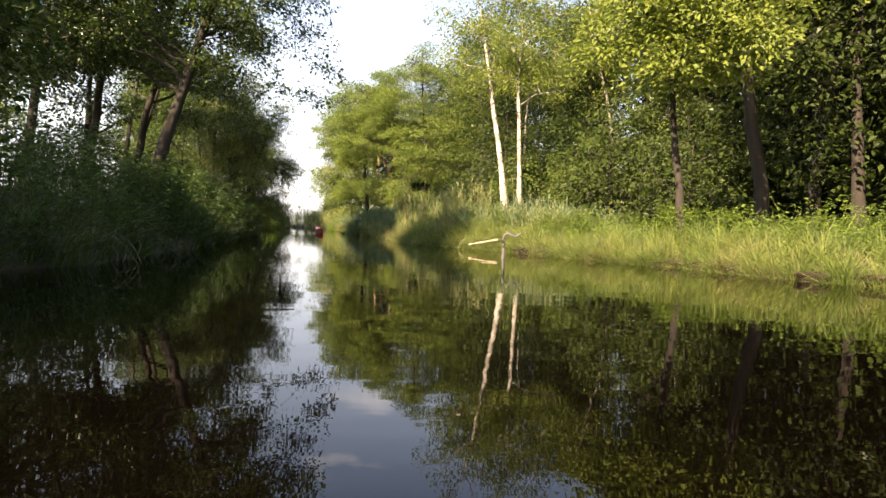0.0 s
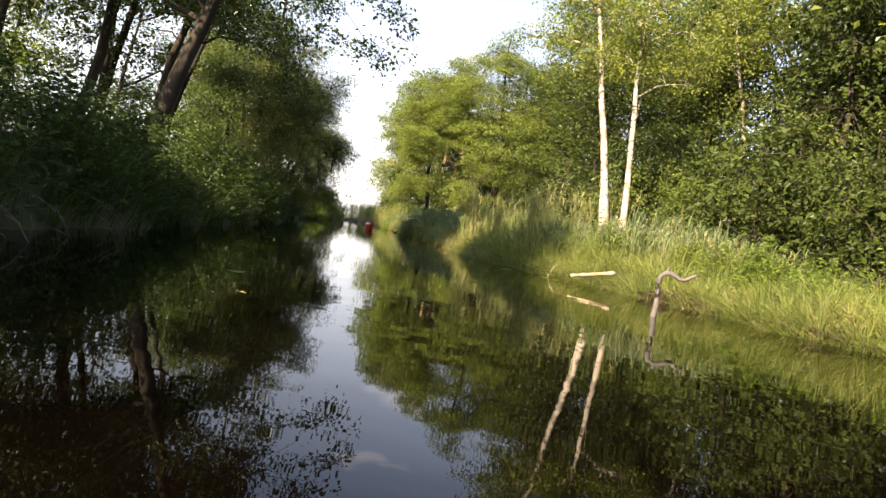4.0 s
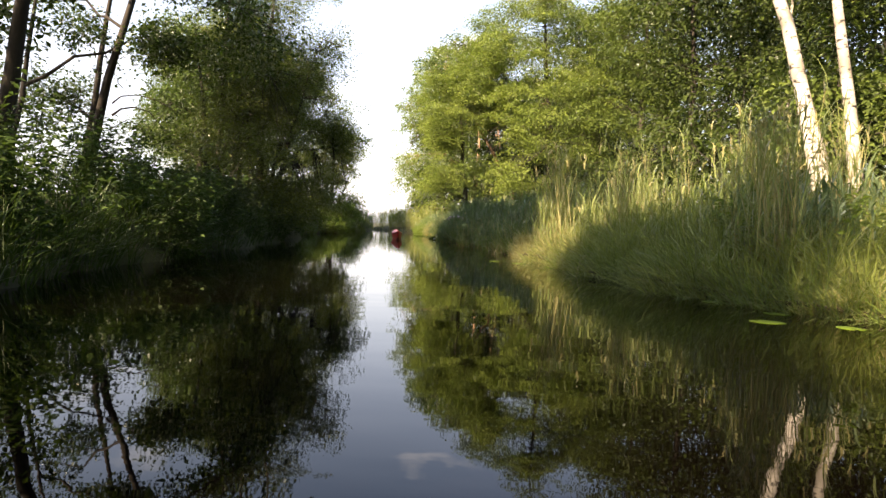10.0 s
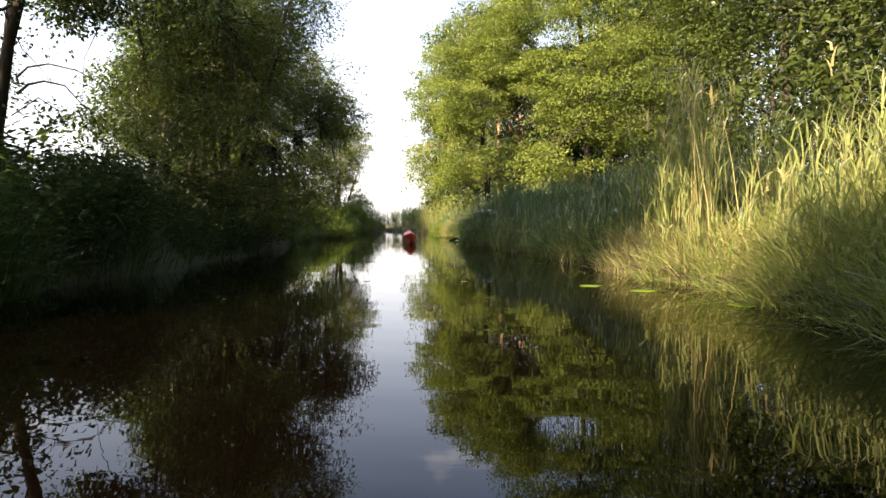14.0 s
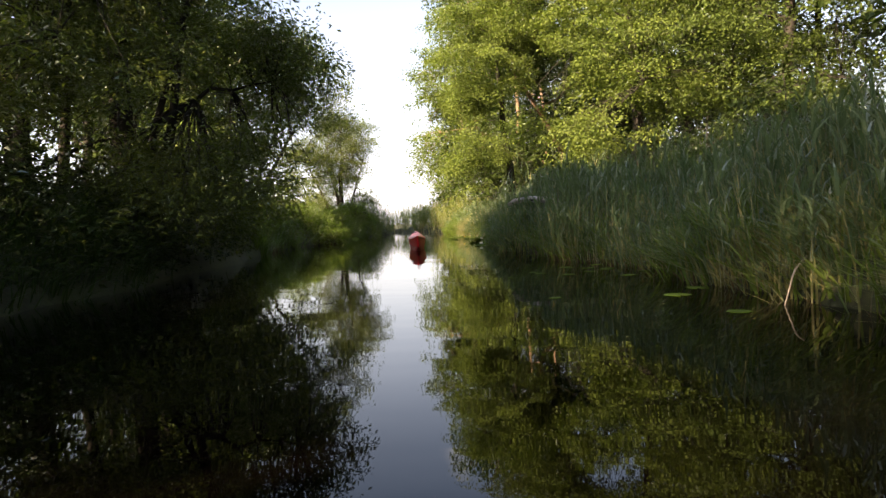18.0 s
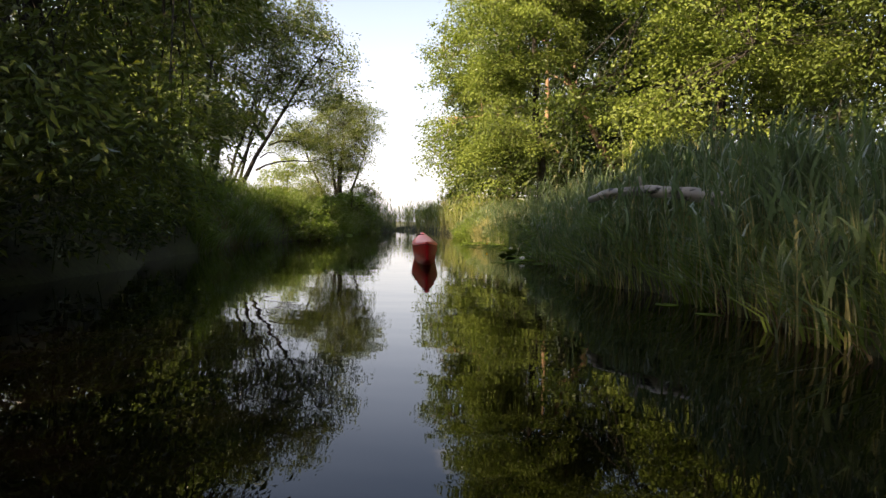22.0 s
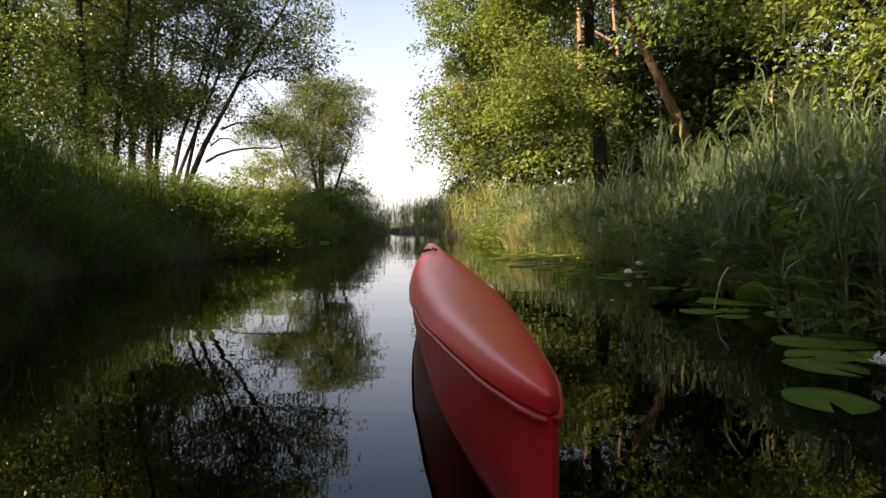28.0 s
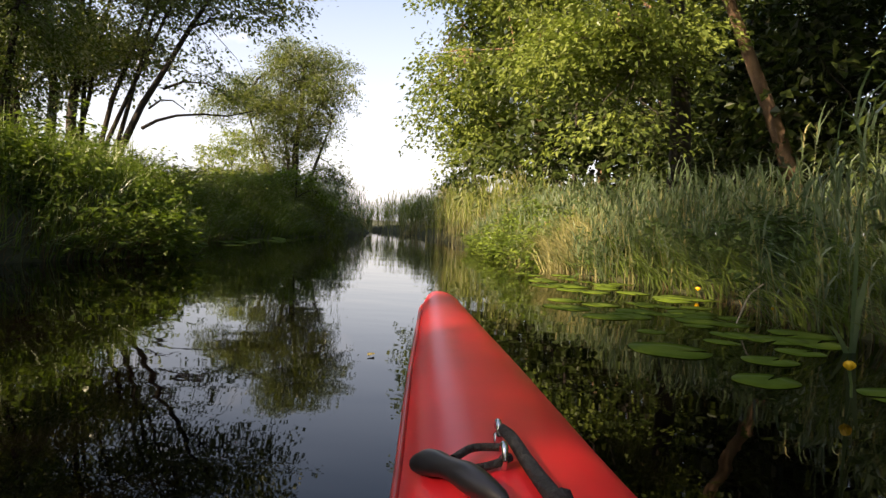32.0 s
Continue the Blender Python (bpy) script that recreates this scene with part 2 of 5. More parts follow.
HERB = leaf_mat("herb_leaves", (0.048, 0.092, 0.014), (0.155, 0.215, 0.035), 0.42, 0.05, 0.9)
# Darkened copy of HERB: bank shade painted into herbs and grass.
SHADE_HERB = leaf_mat("shaded_herb_leaves", (0.025, 0.05, 0.0125), (0.068, 0.108, 0.031), 0.35, 0.03, 0.9)
PAD = leaf_mat("lily_pad_green", (0.05, 0.082, 0.009), (0.115, 0.170, 0.021), 0.12, 0.015, 2.0)
DEAD_STALK = leaf_mat("dead_brown_stalks", (0.05, 0.036, 0.02), (0.2, 0.15, 0.085), 0.2, 0.02, 0.9)
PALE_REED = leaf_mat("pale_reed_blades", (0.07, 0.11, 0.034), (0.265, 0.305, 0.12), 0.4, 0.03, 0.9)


# ---------------- mesh helpers ----------------
def mesh_from(name, verts, quads=None, tris=None, mat=None, smooth=False):
    """One mesh from numpy arrays of corners, four-sided and three-sided faces."""
    me = bpy.data.meshes.new(name)
    verts = np.asarray(verts, np.float32).reshape(-1, 3)
    quads = np.zeros((0, 4), np.int32) if quads is None else np.asarray(quads, np.int32).reshape(-1, 4)
    tris = np.zeros((0, 3), np.int32) if tris is None else np.asarray(tris, np.int32).reshape(-1, 3)
    nq, nt = len(quads), len(tris)
    me.vertices.add(len(verts))
    me.vertices.foreach_set("co", verts.ravel())
    me.loops.add(nq * 4 + nt * 3)
    me.loops.foreach_set("vertex_index", np.concatenate([quads.ravel(), tris.ravel()]))
    me.polygons.add(nq + nt)
    me.polygons.foreach_set("loop_start", np.concatenate([np.arange(nq) * 4, nq * 4 + np.arange(nt) * 3]).astype(np.int32))
    me.polygons.foreach_set("use_smooth", np.full(nq + nt, smooth))
    me.update(calc_edges=True)
    if mat:
        me.materials.append(mat)
    return me


def part(name, me, parent=None, label="", kind=""):
    ob = new(name, me)
    ob.parent = parent
    if label or kind:
        tagged(ob, label, kind=kind)
    return ob


def thing(name, at, label, category, group="", kind=""):
    ob = new(name)
    ob.empty_display_size = 0.1
    ob.location = at
    return tagged(ob, label, category, group, kind)


def tube(path, radii, sides=7, rng=None, rough=0.0):
    """A tapered, bent round bar along a path: corners and four-sided faces."""
    path = np.asarray(path, float)
    radii = np.asarray(radii, float)
    tang = np.gradient(path, axis=0)
    tang /= np.linalg.norm(tang, axis=1)[:, None] + 1e-9
    ref = np.array([0.0, 0.0, 1.0]) if abs(tang[:, 2]).mean() < 0.8 else np.array([1.0, 0.0, 0.0])
    a = np.cross(tang, ref)
    a /= np.linalg.norm(a, axis=1)[:, None] + 1e-9
    b = np.cross(tang, a)
    ang = np.linspace(0, 2 * np.pi, sides, endpoint=False)
    ring = a[:, None] * np.cos(ang)[None, :, None] + b[:, None] * np.sin(ang)[None, :, None]
    rad = radii[:, None] * np.ones(sides)
    if rng is not None and rough:
        rad = rad * (1 + rough * rng.standard_normal(rad.shape))
    v = (path[:, None] + ring * rad[:, :, None]).reshape(-1, 3)
    i, j = np.meshgrid(np.arange(len(path) - 1), np.arange(sides), indexing="ij")
    k = (j + 1) % sides
    q = np.stack([i * sides + j, i * sides + k, (i + 1) * sides + k, (i + 1) * sides + j], -1).reshape(-1, 4)
    return v, q


def join(chunks):
    vs, qs, n = [], [], 0
    for v, q in chunks:
        vs.append(v)
        qs.append(q + n)
        n += len(v)
    return np.concatenate(vs), np.concatenate(qs)


def unit(v):
    return v / (np.linalg.norm(v, axis=-1, keepdims=True) + 1e-9)


def leaf_quads(rng, at, along, up, size, width=0.62, fold=0.12):
    """A folded, pointed leaf at each place: its stalk end, two flanks and tip."""
    along = unit(along)
    side = unit(np.cross(along, up))
    nrm = np.cross(side, along)
    s = size[:, None]
    mid = at + along * s * 0.48 + nrm * s * fold
    w = side * s * width * 0.5
    tip = at + along * s - nrm * s * fold * 0.8
    v = np.stack([at, mid + w, tip, mid - w], 1).reshape(-1, 3)
    q = np.arange(len(at) * 4).reshape(-1, 4)
    return v, q


def curve_points(a, b, n, sag, rng, wob=0.05):
    """A bent line from a to b that bulges by sag upwards."""
    t = np.linspace(0, 1, n)[:, None]
    p = a + (b - a) * t
    p[:, 2] += sag * np.sin(np.pi * t[:, 0])
    far = np.linalg.norm(b - a)
    p[1:-1] += rng.standard_normal((n - 2, 3)) * wob * far * 0.5
    return p


def make_tree(name, base, height, lobes, label, category, bark, leaf_material, trunk_r=0.16, lean=(0, 0), bow=0.0, sprays=420,
              per=70, leaf=0.085, spray_r=0.55, flat=0.22, limbs=8, seed=1, droop=0.12, bare=0.3, width=0.62, group="", stems=(), gap=-0.12, hang=0.0, top=0.9, trunk_label="", layer=0.85, turn=0.55):
    """A tree: tapered trunk, limbs that fork into twigs, and a crown of sprays of single leaves round the lobes
    (x, y, z, rx, ry, rz from the base). Further stems: (dx, dy, lean_x, lean_y, height, radius)."""
    rng = np.random.default_rng(seed)
    tree = thing(name, base, label, category, group)
    trunks = []
    for dx, dy, lx, ly, h, r in ((0, 0, lean[0], lean[1], height, trunk_r), *stems):
        t = np.linspace(0, 1, 9)
        p = np.stack([dx + lx * t**1.2 + bow * np.sin(np.pi * t), dy + ly * t**1.2, h * top * t - 0.25 * (1 - t)], 1)
        p[1:-1, :2] += rng.standard_normal((7, 2)) * 0.004 * h
        rr = r * (1.0 - 0.82 * t) * (1 + 0.45 * np.exp(-t * 14))
        v, q = tube(p, rr, 9, rng, 0.06)
        part("trunk", mesh_from("trunk", v, q, None, bark, True), tree, trunk_label)
        trunks.append(p)
    lob = np.array(lobes, float)
    vol = lob[:, 3] * lob[:, 4] * lob[:, 5]
    pick = rng.choice(len(lob), sprays * 3, p=vol / vol.sum())
    d = unit(rng.standard_normal((sprays * 3, 3)))
    rad = rng.uniform(0.0, 1.0, sprays * 3) ** 0.38
    c = lob[pick, :3] + d * rad[:, None] * lob[pick, 3:]
    off = seed * 7.31
    keep = [n for n in range(len(c)) if noise.noise(Vector((c[n, 0] * 0.5 + off, c[n, 1] * 0.5, c[n, 2] * layer))) > gap][:sprays]
    c = c[keep]
    # limbs towards picked sprays, lower ones from lower on the trunk
    targets = c[rng.choice(len(c), limbs, replace=False)]
    nodes, roots = [], []
    for k, goal in enumerate(targets):
        trunk = trunks[k % len(trunks)]
        zs = trunk[:, 2]
        want = np.clip(goal[2] - 0.35 * np.hypot(*(goal[:2] - trunk[len(trunk) // 2, :2])), zs[-1] * bare, zs[-1] * 0.97)
        start = np.array([np.interp(want, zs, trunk[:, n]) for n in range(3)])
        pts = curve_points(start, goal, 7, 0.10 * np.linalg.norm(goal - start), rng, 0.05)
        r0 = trunk_r * 0.42 * (1 - 0.5 * want / max(zs[-1], 0.1))
        chunks = [tube(pts, np.linspace(max(r0, 0.018), 0.010, 7), 6)]
        nodes.append(pts[2:])
        roots.append(chunks)
    allp = np.concatenate(nodes + [t[4:] for t in trunks])
    twigs = []
    near = np.argmin(((c[:, None] - allp[None]) ** 2).sum(-1), 1)
    for k, n in enumerate(near):
        if k % 2:
            continue
        a, b = allp[n], c[k]
        pts = curve_points(a, b, 4, 0.06 * np.linalg.norm(b - a), rng, 0.06)
        twigs.append(tube(pts, [0.013, 0.010, 0.007, 0.004], 3))
    for chunks in roots:
        v, q = join(chunks)
        part("limb", mesh_from("limb", v, q, None, bark, True), tree)
    v, q = join(twigs)
    part("branchwork", mesh_from("branchwork", v, q, None, bark, True), tree, kind="stuff")
    # leaves: fewer and a little larger on the trees with shade-darkened leaf colours
    if leaf_material in (SHADE_LEAF, FOREST_SHADE_LEAF):
        per, leaf = int(per * 0.76), leaf * 1.14
    n = len(c) * per
    which = np.repeat(np.arange(len(c)), per)
    sr = spray_r * rng.uniform(0.6, 1.35, len(c))[which]
    ang, r = rng.uniform(0, 2 * np.pi, n), np.sqrt(rng.uniform(0, 1, n))
    tilt = rng.standard_normal((len(c), 3)) * 0.30 + np.array([0, 0, 1.0])
    mid = lob[:, :3].mean(0)
    tilt[:, :2] += 0.25 * unit(c - mid)[:, :2]
    tilt = unit(tilt)[which]
    e1 = unit(np.cross(tilt, np.tile([0.3, 1.0, 0.1], (n, 1))))
    e2 = np.cross(tilt, e1)
    lift = rng.standard_normal(n) * flat
    pos = c[which] + (e1 * np.cos(ang)[:, None] + e2 * np.sin(ang)[:, None]) * (sr * r)[:, None] + tilt * (lift * sr)[:, None]
    pos[:, 2] -= droop * sr * r**2 * 2 + hang * rng.uniform(0, 1, n) ** 2
    out = (e1 * np.cos(ang)[:, None] + e2 * np.sin(ang)[:, None]) + rng.standard_normal((n, 3)) * 0.5
    out[:, 2] -= 0.25 + hang
    up = tilt + rng.standard_normal((n, 3)) * turn
    v, q = leaf_quads(rng, pos, out, up, leaf * rng.uniform(0.6, 1.3, n), width)
    part("crown", mesh_from("crown", v, q, None, leaf_material), tree, kind="stuff")
    return tree


# ---------------- banks of the stream ----------------
BANK_Y = np.array([-14.0, 0, 6, 9, 11, 12.5, 14.2, 15.2, 16.4, 18, 20, 22, 24, 26, 28, 30, 32, 34, 36.3, 38.7, 41, 44, 48.5, 56, 64, 72, 80])
RIGHT_X = np.array([6.0, 5.4, 4.6, 3.45, 2.35, 1.8, 1.1, 0.5, -0.55, -0.95, -1.35, -2.0, -2.4, -3.0, -3.8, -4.35, -4.7, -4.95, -5.25, -5.8, -6.9, -7.8, -9.1, -11.6, -15.5, -22.0, -31.0])
LEFT_Y = np.array([-14.0, 0, 6, 9, 13, 18, 23, 28, 31, 34, 36, 38, 39.2, 40, 41, 42.5, 44.5, 46, 47, 50, 56, 60, 64, 70, 80])
LEFT_X = np.array([-4.4, -3.9, -3.75, -4.2, -5.0, -6.2, -7.4, -8.7, -9.8, -11.0, -11.6, -11.9, -11.5, -11.45, -11.9, -13.1, -13.6, -13.6, -13.5, -13.6, -14.2, -15.2, -18.0, -25.0, -37.0])


def right_x(y):
    return np.interp(y, BANK_Y, RIGHT_X) + 0.10 * np.sin(y * 2.3) + 0.06 * np.sin(y * 5.1 + 1)


def left_x(y):
    return np.interp(y, LEFT_Y, LEFT_X) + 0.14 * np.sin(y * 1.7 + 2) + 0.06 * np.sin(y * 4.3)


def step01(v):
    v = np.clip(v, 0, 1)
    return v * v * (3 - 2 * v)


def ground_z(x, y):
    """Height of the land: a bed under the water, steep low banks, gently uneven ground behind."""
    dr, dl = x - right_x(y) - 0.3 * step01((22.0 - y) / 1.2), left_x(y) - x
    d = np.maximum(dr, dl)
    steep = step01((y - 29.5) / 2.0) * (1 - step01((y - 35.0) / 6.0))
    high = np.where(dl > dr, 0.62 + 0.6 * steep, 0.17)
    bed = -0.9 * step01(-d / 0.9)
    land = 0.15 * step01(d / 0.08) + high * step01(d / np.where(dl > dr, 0.8, 1.2)) + 0.06 * np.sin(x * 1.3 + 0.4 * y) * step01(d / 2) + 0.05 * np.sin(y * 0.9)
    return np.where(d < 0, bed, np.maximum(land, 0.05 * step01(d / 0.1)))


def spread(lo, hi, fine, far, out):
    mid = np.arange(lo, hi, fine)
    grow = far * 1.35 ** np.arange(24)
    grow = np.cumsum(grow)
    grow = grow[grow < out]
    return np.concatenate([lo - grow[::-1], mid, hi + grow])


gx, gy = spread(-22, 12, 0.28, 0.6, 1600), spread(-14, 74, 0.5, 0.9, 1600)
mx, my = np.meshgrid(gx, gy, indexing="xy")
gz = ground_z(mx, my)
ii, jj = np.meshgrid(np.arange(len(gy) - 1), np.arange(len(gx) - 1), indexing="ij")
w = len(gx)
gq = np.stack([ii * w + jj, ii * w + jj + 1, (ii + 1) * w + jj + 1, (ii + 1) * w + jj], -1).reshape(-1, 4)
ground = part("ground", mesh_from("ground", np.stack([mx, my, gz], -1).reshape(-1, 3), gq, None, SOIL, True))
tagged(ground, "soil of the stream banks and bed, darkened as in shade", "ground", kind="structure")

EARTH = rough_mat("reddish_brown_earth", (0.008, 0.005, 0.003), (0.034, 0.019, 0.011), 5.0, 1.0, 1.0, (1, 1, 3), fine=38.0)
edge_y = np.arange(-6.0, 21.5, 0.08)
edge_x = right_x(edge_y) + 0.035 * np.sin(edge_y * 9.7) + 0.02 * np.sin(edge_y * 23.0 + 1)
lip = 0.075 + 0.025 * np.sin(edge_y * 3.1) + 0.02 * np.sin(edge_y * 11.0)
edge_rows = np.stack([np.stack([edge_x + d, edge_y, np.full_like(edge_y, z) if z < 0.05 else lip * z], 1) for d, z in ((0.10, -0.35), (0.05, -0.02), (0.07, 0.5), (-0.01, 0.85), (0.03, 1.05), (0.2, 1.2), (0.5, 1.35), (0.8, 1.3), (0.9, -0.3))], 1)
m = edge_rows.shape[1]
ei, ej = np.meshgrid(np.arange(len(edge_y) - 1), np.arange(m - 1), indexing="ij")
edge_q = np.stack([ei * m + ej, ei * m + ej + 1, (ei + 1) * m + ej + 1, (ei + 1) * m + ej], -1).reshape(-1, 4)
tagged(part("bank_edge", mesh_from("bank_edge", edge_rows.reshape(-1, 3), edge_q, None, EARTH, True)), "undercut edge of the bank in reddish-brown earth", "bank", kind="structure")

water = part("water", mesh_from("water", [(-70, -30, 0), (30, -30, 0), (30, 90, 0), (-70, 90, 0)], [[0, 1, 2, 3]], None, WATER))
tagged(water, "still peat-brown stream water mirroring trees and sky", "water", kind="structure")


# ---------------- grasses, reeds, herbs ----------------
def blades(rng, at, height, width, lean, bend=0.6):
    """Grass blades: strips of three lengths that arch over to a point. at (n, 3), lean (n, 2) horizontal pull."""
    n = len(at)
    t = np.array([0.0, 0.38, 0.72, 1.0])
    yaw = rng.uniform(0, np.pi, n)
    side = np.stack([np.cos(yaw), np.sin(yaw), np.zeros(n)], 1) * (width * 0.5)[:, None]
    pts = []
    for u in t:
        p = at.copy()
        p[:, :2] += lean * (height * u**2)[:, None]
        p[:, 2] += height * (u - bend * np.clip(np.hypot(*lean.T), 0, 1.2) * u**2.4 * 0.75)
        pts.append(p)
    v = np.stack([pts[0] - side, pts[0] + side, pts[1] - side * 0.9, pts[1] + side * 0.9, pts[2] - side * 0.6, pts[2] + side * 0.6, pts[3]], 1)
    k = np.arange(n)[:, None] * 7
    q = np.concatenate([k + [0, 1, 3, 2], k + [2, 3, 5, 4]])
    tr = k + [4, 5, 6]
    return v.reshape(-1, 3), q, tr


def merged(chunks):
    vs, qs, ts, n = [], [], [], 0
    for v, q, t in chunks:
        vs.append(v)
        qs.append(q + n)
        ts.append(t + n)
        n += len(v)
    return np.concatenate(vs), np.concatenate(qs), np.concatenate(ts)


def bank_spots(rng, n, y0, y1, d0, d1, side, power=1.0, clump=0.0, edge_noise=0.0):
    """Spots on a bank: y along the stream, d inland from the water's edge; side +1 right, -1 left."""
    y = rng.uniform(y0, y1, n)
    d = d0 + (d1 - d0) * rng.uniform(0, 1, n) ** power
    if clump:
        cy, cd = rng.uniform(y0, y1, max(4, n // 60)), d0 + (d1 - d0) * rng.uniform(0, 1, max(4, n // 60)) ** power
        k = rng.integers(0, len(cy), n)
        mixed = rng.uniform(0, 1, n) < clump
        y = np.where(mixed, cy[k] + rng.standard_normal(n) * 0.09, y)
        d = np.where(mixed, cd[k] + rng.standard_normal(n) * 0.09, d)
    x = right_x(y) + d if side > 0 else left_x(y) - d
    z = np.maximum(ground_z(x, y), -0.25) - 0.02
    return np.stack([x, y, z], 1), d


def grass(name, seed, n, y0, y1, d0, d1, side, h0, h1, mat, label, width=0.011, pull=0.35, over=0.5, power=1.0, clump=0.6, category="grass"):
    rng = np.random.default_rng(seed)
    at, d = bank_spots(rng, n, y0, y1, d0, d1, side, power, clump)
    h = rng.uniform(h0, h1, n) * (0.72 + 0.4 * np.array([noise.noise(Vector((a[0] * 0.9, a[1] * 0.9, seed))) for a in at]) + 0.2)
    lean = rng.standard_normal((n, 2)) * pull
    lean[:, 0] -= side * over * np.clip(1.0 - d / 0.5, 0, 1)
    v, q, t = blades(rng, at, h, width * rng.uniform(0.6, 1.4, n), lean)
    ob = part(name, mesh_from(name, v, q, t, mat))
    return tagged(ob, label, category, kind="stuff")


def tussocks(name, seed, clumps, per, y0, y1, d0, d1, side, h0, h1, mat, label, width=0.009, flop=0.9):
    """Tufts of sedge whose blades fan out from one root and flop over towards the water."""
    rng = np.random.default_rng(seed)
    root, d = bank_spots(rng, clumps, y0, y1, d0, d1, side, 1.3)
    k = np.repeat(np.arange(clumps), per)
    n = len(k)
    yaw, out = rng.uniform(0, 2 * np.pi, n), rng.uniform(0.05, 1.0, n) ** 0.7
    way = np.stack([np.cos(yaw), np.sin(yaw)], 1)
    at = root[k].copy()
    at[:, :2] += way * (rng.uniform(0.01, 0.10, n))[:, None]
    lean = way * (out * flop)[:, None]
    lean[:, 0] -= side * 0.30 * np.clip(1.0 - d[k] / 0.5, 0, 1)
    size = rng.uniform(0.7, 1.3, clumps)[k]
    v, q, t = blades(rng, at, rng.uniform(h0, h1, n) * size, width * rng.uniform(0.6, 1.4, n), lean, 0.8)
    return tagged(part(name, mesh_from(name, v, q, t, mat)), label, "grass", kind="stuff")


def reeds(name, seed, n, y0, y1, d0, d1, side, h0, h1, label, leaf_m=None, stem_m=None, plume=0.3, power=1.0, clump=0.35, leaves=6, edge_fall=0.0, wide=1.0):
    """Reeds: thin upright stems with long arching blades and some feathery heads. Two parts: blades and stems."""
    rng = np.random.default_rng(seed)
    at, d = bank_spots(rng, n, y0, y1, d0, d1, side, power, clump)
    h = rng.uniform(h0, h1, n) * (0.85 + 0.35 * np.array([noise.noise(Vector((a[0] * 0.7, a[1] * 0.7, seed))) for a in at]))
    h *= 1 - edge_fall * np.clip(1 - d / 0.8, 0, 1)
    lean = rng.standard_normal((n, 2)) * 0.10
    lean[:, 0] -= side * 0.06
    stand = tagged(new(name), label, "reeds", kind="stuff")
    stems = [blades(rng, at, h, np.full(n, 0.009), lean, 0.1)]
    lv = []
    for k in range(leaves):
        u = rng.uniform(0.25, 0.98, n)
        p = at.copy()
        p[:, :2] += lean * (h * u**2)[:, None]
        p[:, 2] += h * u
        yaw = rng.uniform(0, 2 * np.pi, n)
        out = np.stack([np.cos(yaw), np.sin(yaw)], 1) * rng.uniform(0.2, 0.8, n)[:, None]
        lv.append(blades(rng, p, h * rng.uniform(0.2, 0.42, n), wide * rng.uniform(0.009, 0.024, n), out, 0.6))
    heads = rng.uniform(0, 1, n) < plume
    if heads.any():
        m = heads.sum()
        for k in range(4):
            p = at[heads].copy()
            p[:, :2] += lean[heads] * h[heads][:, None]
            p[:, 2] += h[heads] * rng.uniform(0.88, 1.0, m)
            stems.append(blades(rng, p, h[heads] * 0.10, np.full(m, 0.014), rng.standard_normal((m, 2)) * 0.5, 0.5))
    v, q, t = merged(lv)
    part("reed_blades", mesh_from("reed_blades", v, q, t, leaf_m or REED_LEAF), stand, "long green arching reed blades", kind="stuff")
    v, q, t = merged(stems)
    part("reed_stems", mesh_from("reed_stems", v, q, t, stem_m or REED_STRAW), stand, "straw-coloured upright reed stems", kind="stuff")
    return stand


def herbs(name, seed, n, y0, y1, d0, d1, side, h0, h1, mat, label, leaf=0.06, per=26, power=1.0, spread_r=0.16, category="undergrowth"):
    """Leafy herbs: upright stalks with leaves in whorls."""
    rng = np.random.default_rng(seed)
    at, d = bank_spots(rng, n, y0, y1, d0, d1, side, power, 0.45)
    h = rng.uniform(h0, h1, n) * (0.9 + 0.45 * np.array([noise.noise(Vector((a[0] * 0.8, a[1] * 0.8, seed + 3))) for a in at]))
    lean = rng.standard_normal((n, 2)) * 0.2
    lean[:, 0] -= side * 0.35 * np.clip(1.0 - d / 0.6, 0, 1)
    k = np.repeat(np.arange(n), per)
    u = rng.uniform(0.12, 1.0, n * per)
    p = at[k].copy()
    p[:, :2] += lean[k] * (h[k] * u**2)[:, None]
    p[:, 2] += h[k] * u
    yaw = rng.uniform(0, 2 * np.pi, n * per)
    out = np.stack([np.cos(yaw), np.sin(yaw), rng.uniform(-0.5, 0.5, n * per)], 1)
    p[:, :2] += out[:, :2] * (rng.uniform(0, spread_r, n * per) * (1.15 - u))[:, None]
    up = rng.standard_normal((n * per, 3)) * 0.45 + np.array([0, 0, 1.0])
    lv, lq = leaf_quads(rng, p, out, up, leaf * rng.uniform(0.6, 1.4, n * per), 0.5)
    sv, sq, st = blades(rng, at, h, np.full(n, 0.008), lean, 0.1)
    v = np.concatenate([lv, sv])
    ob = part(name, mesh_from(name, v, np.concatenate([lq, sq + len(lv)]), st + len(lv), mat))
    return tagged(ob, label, category, kind="stuff")

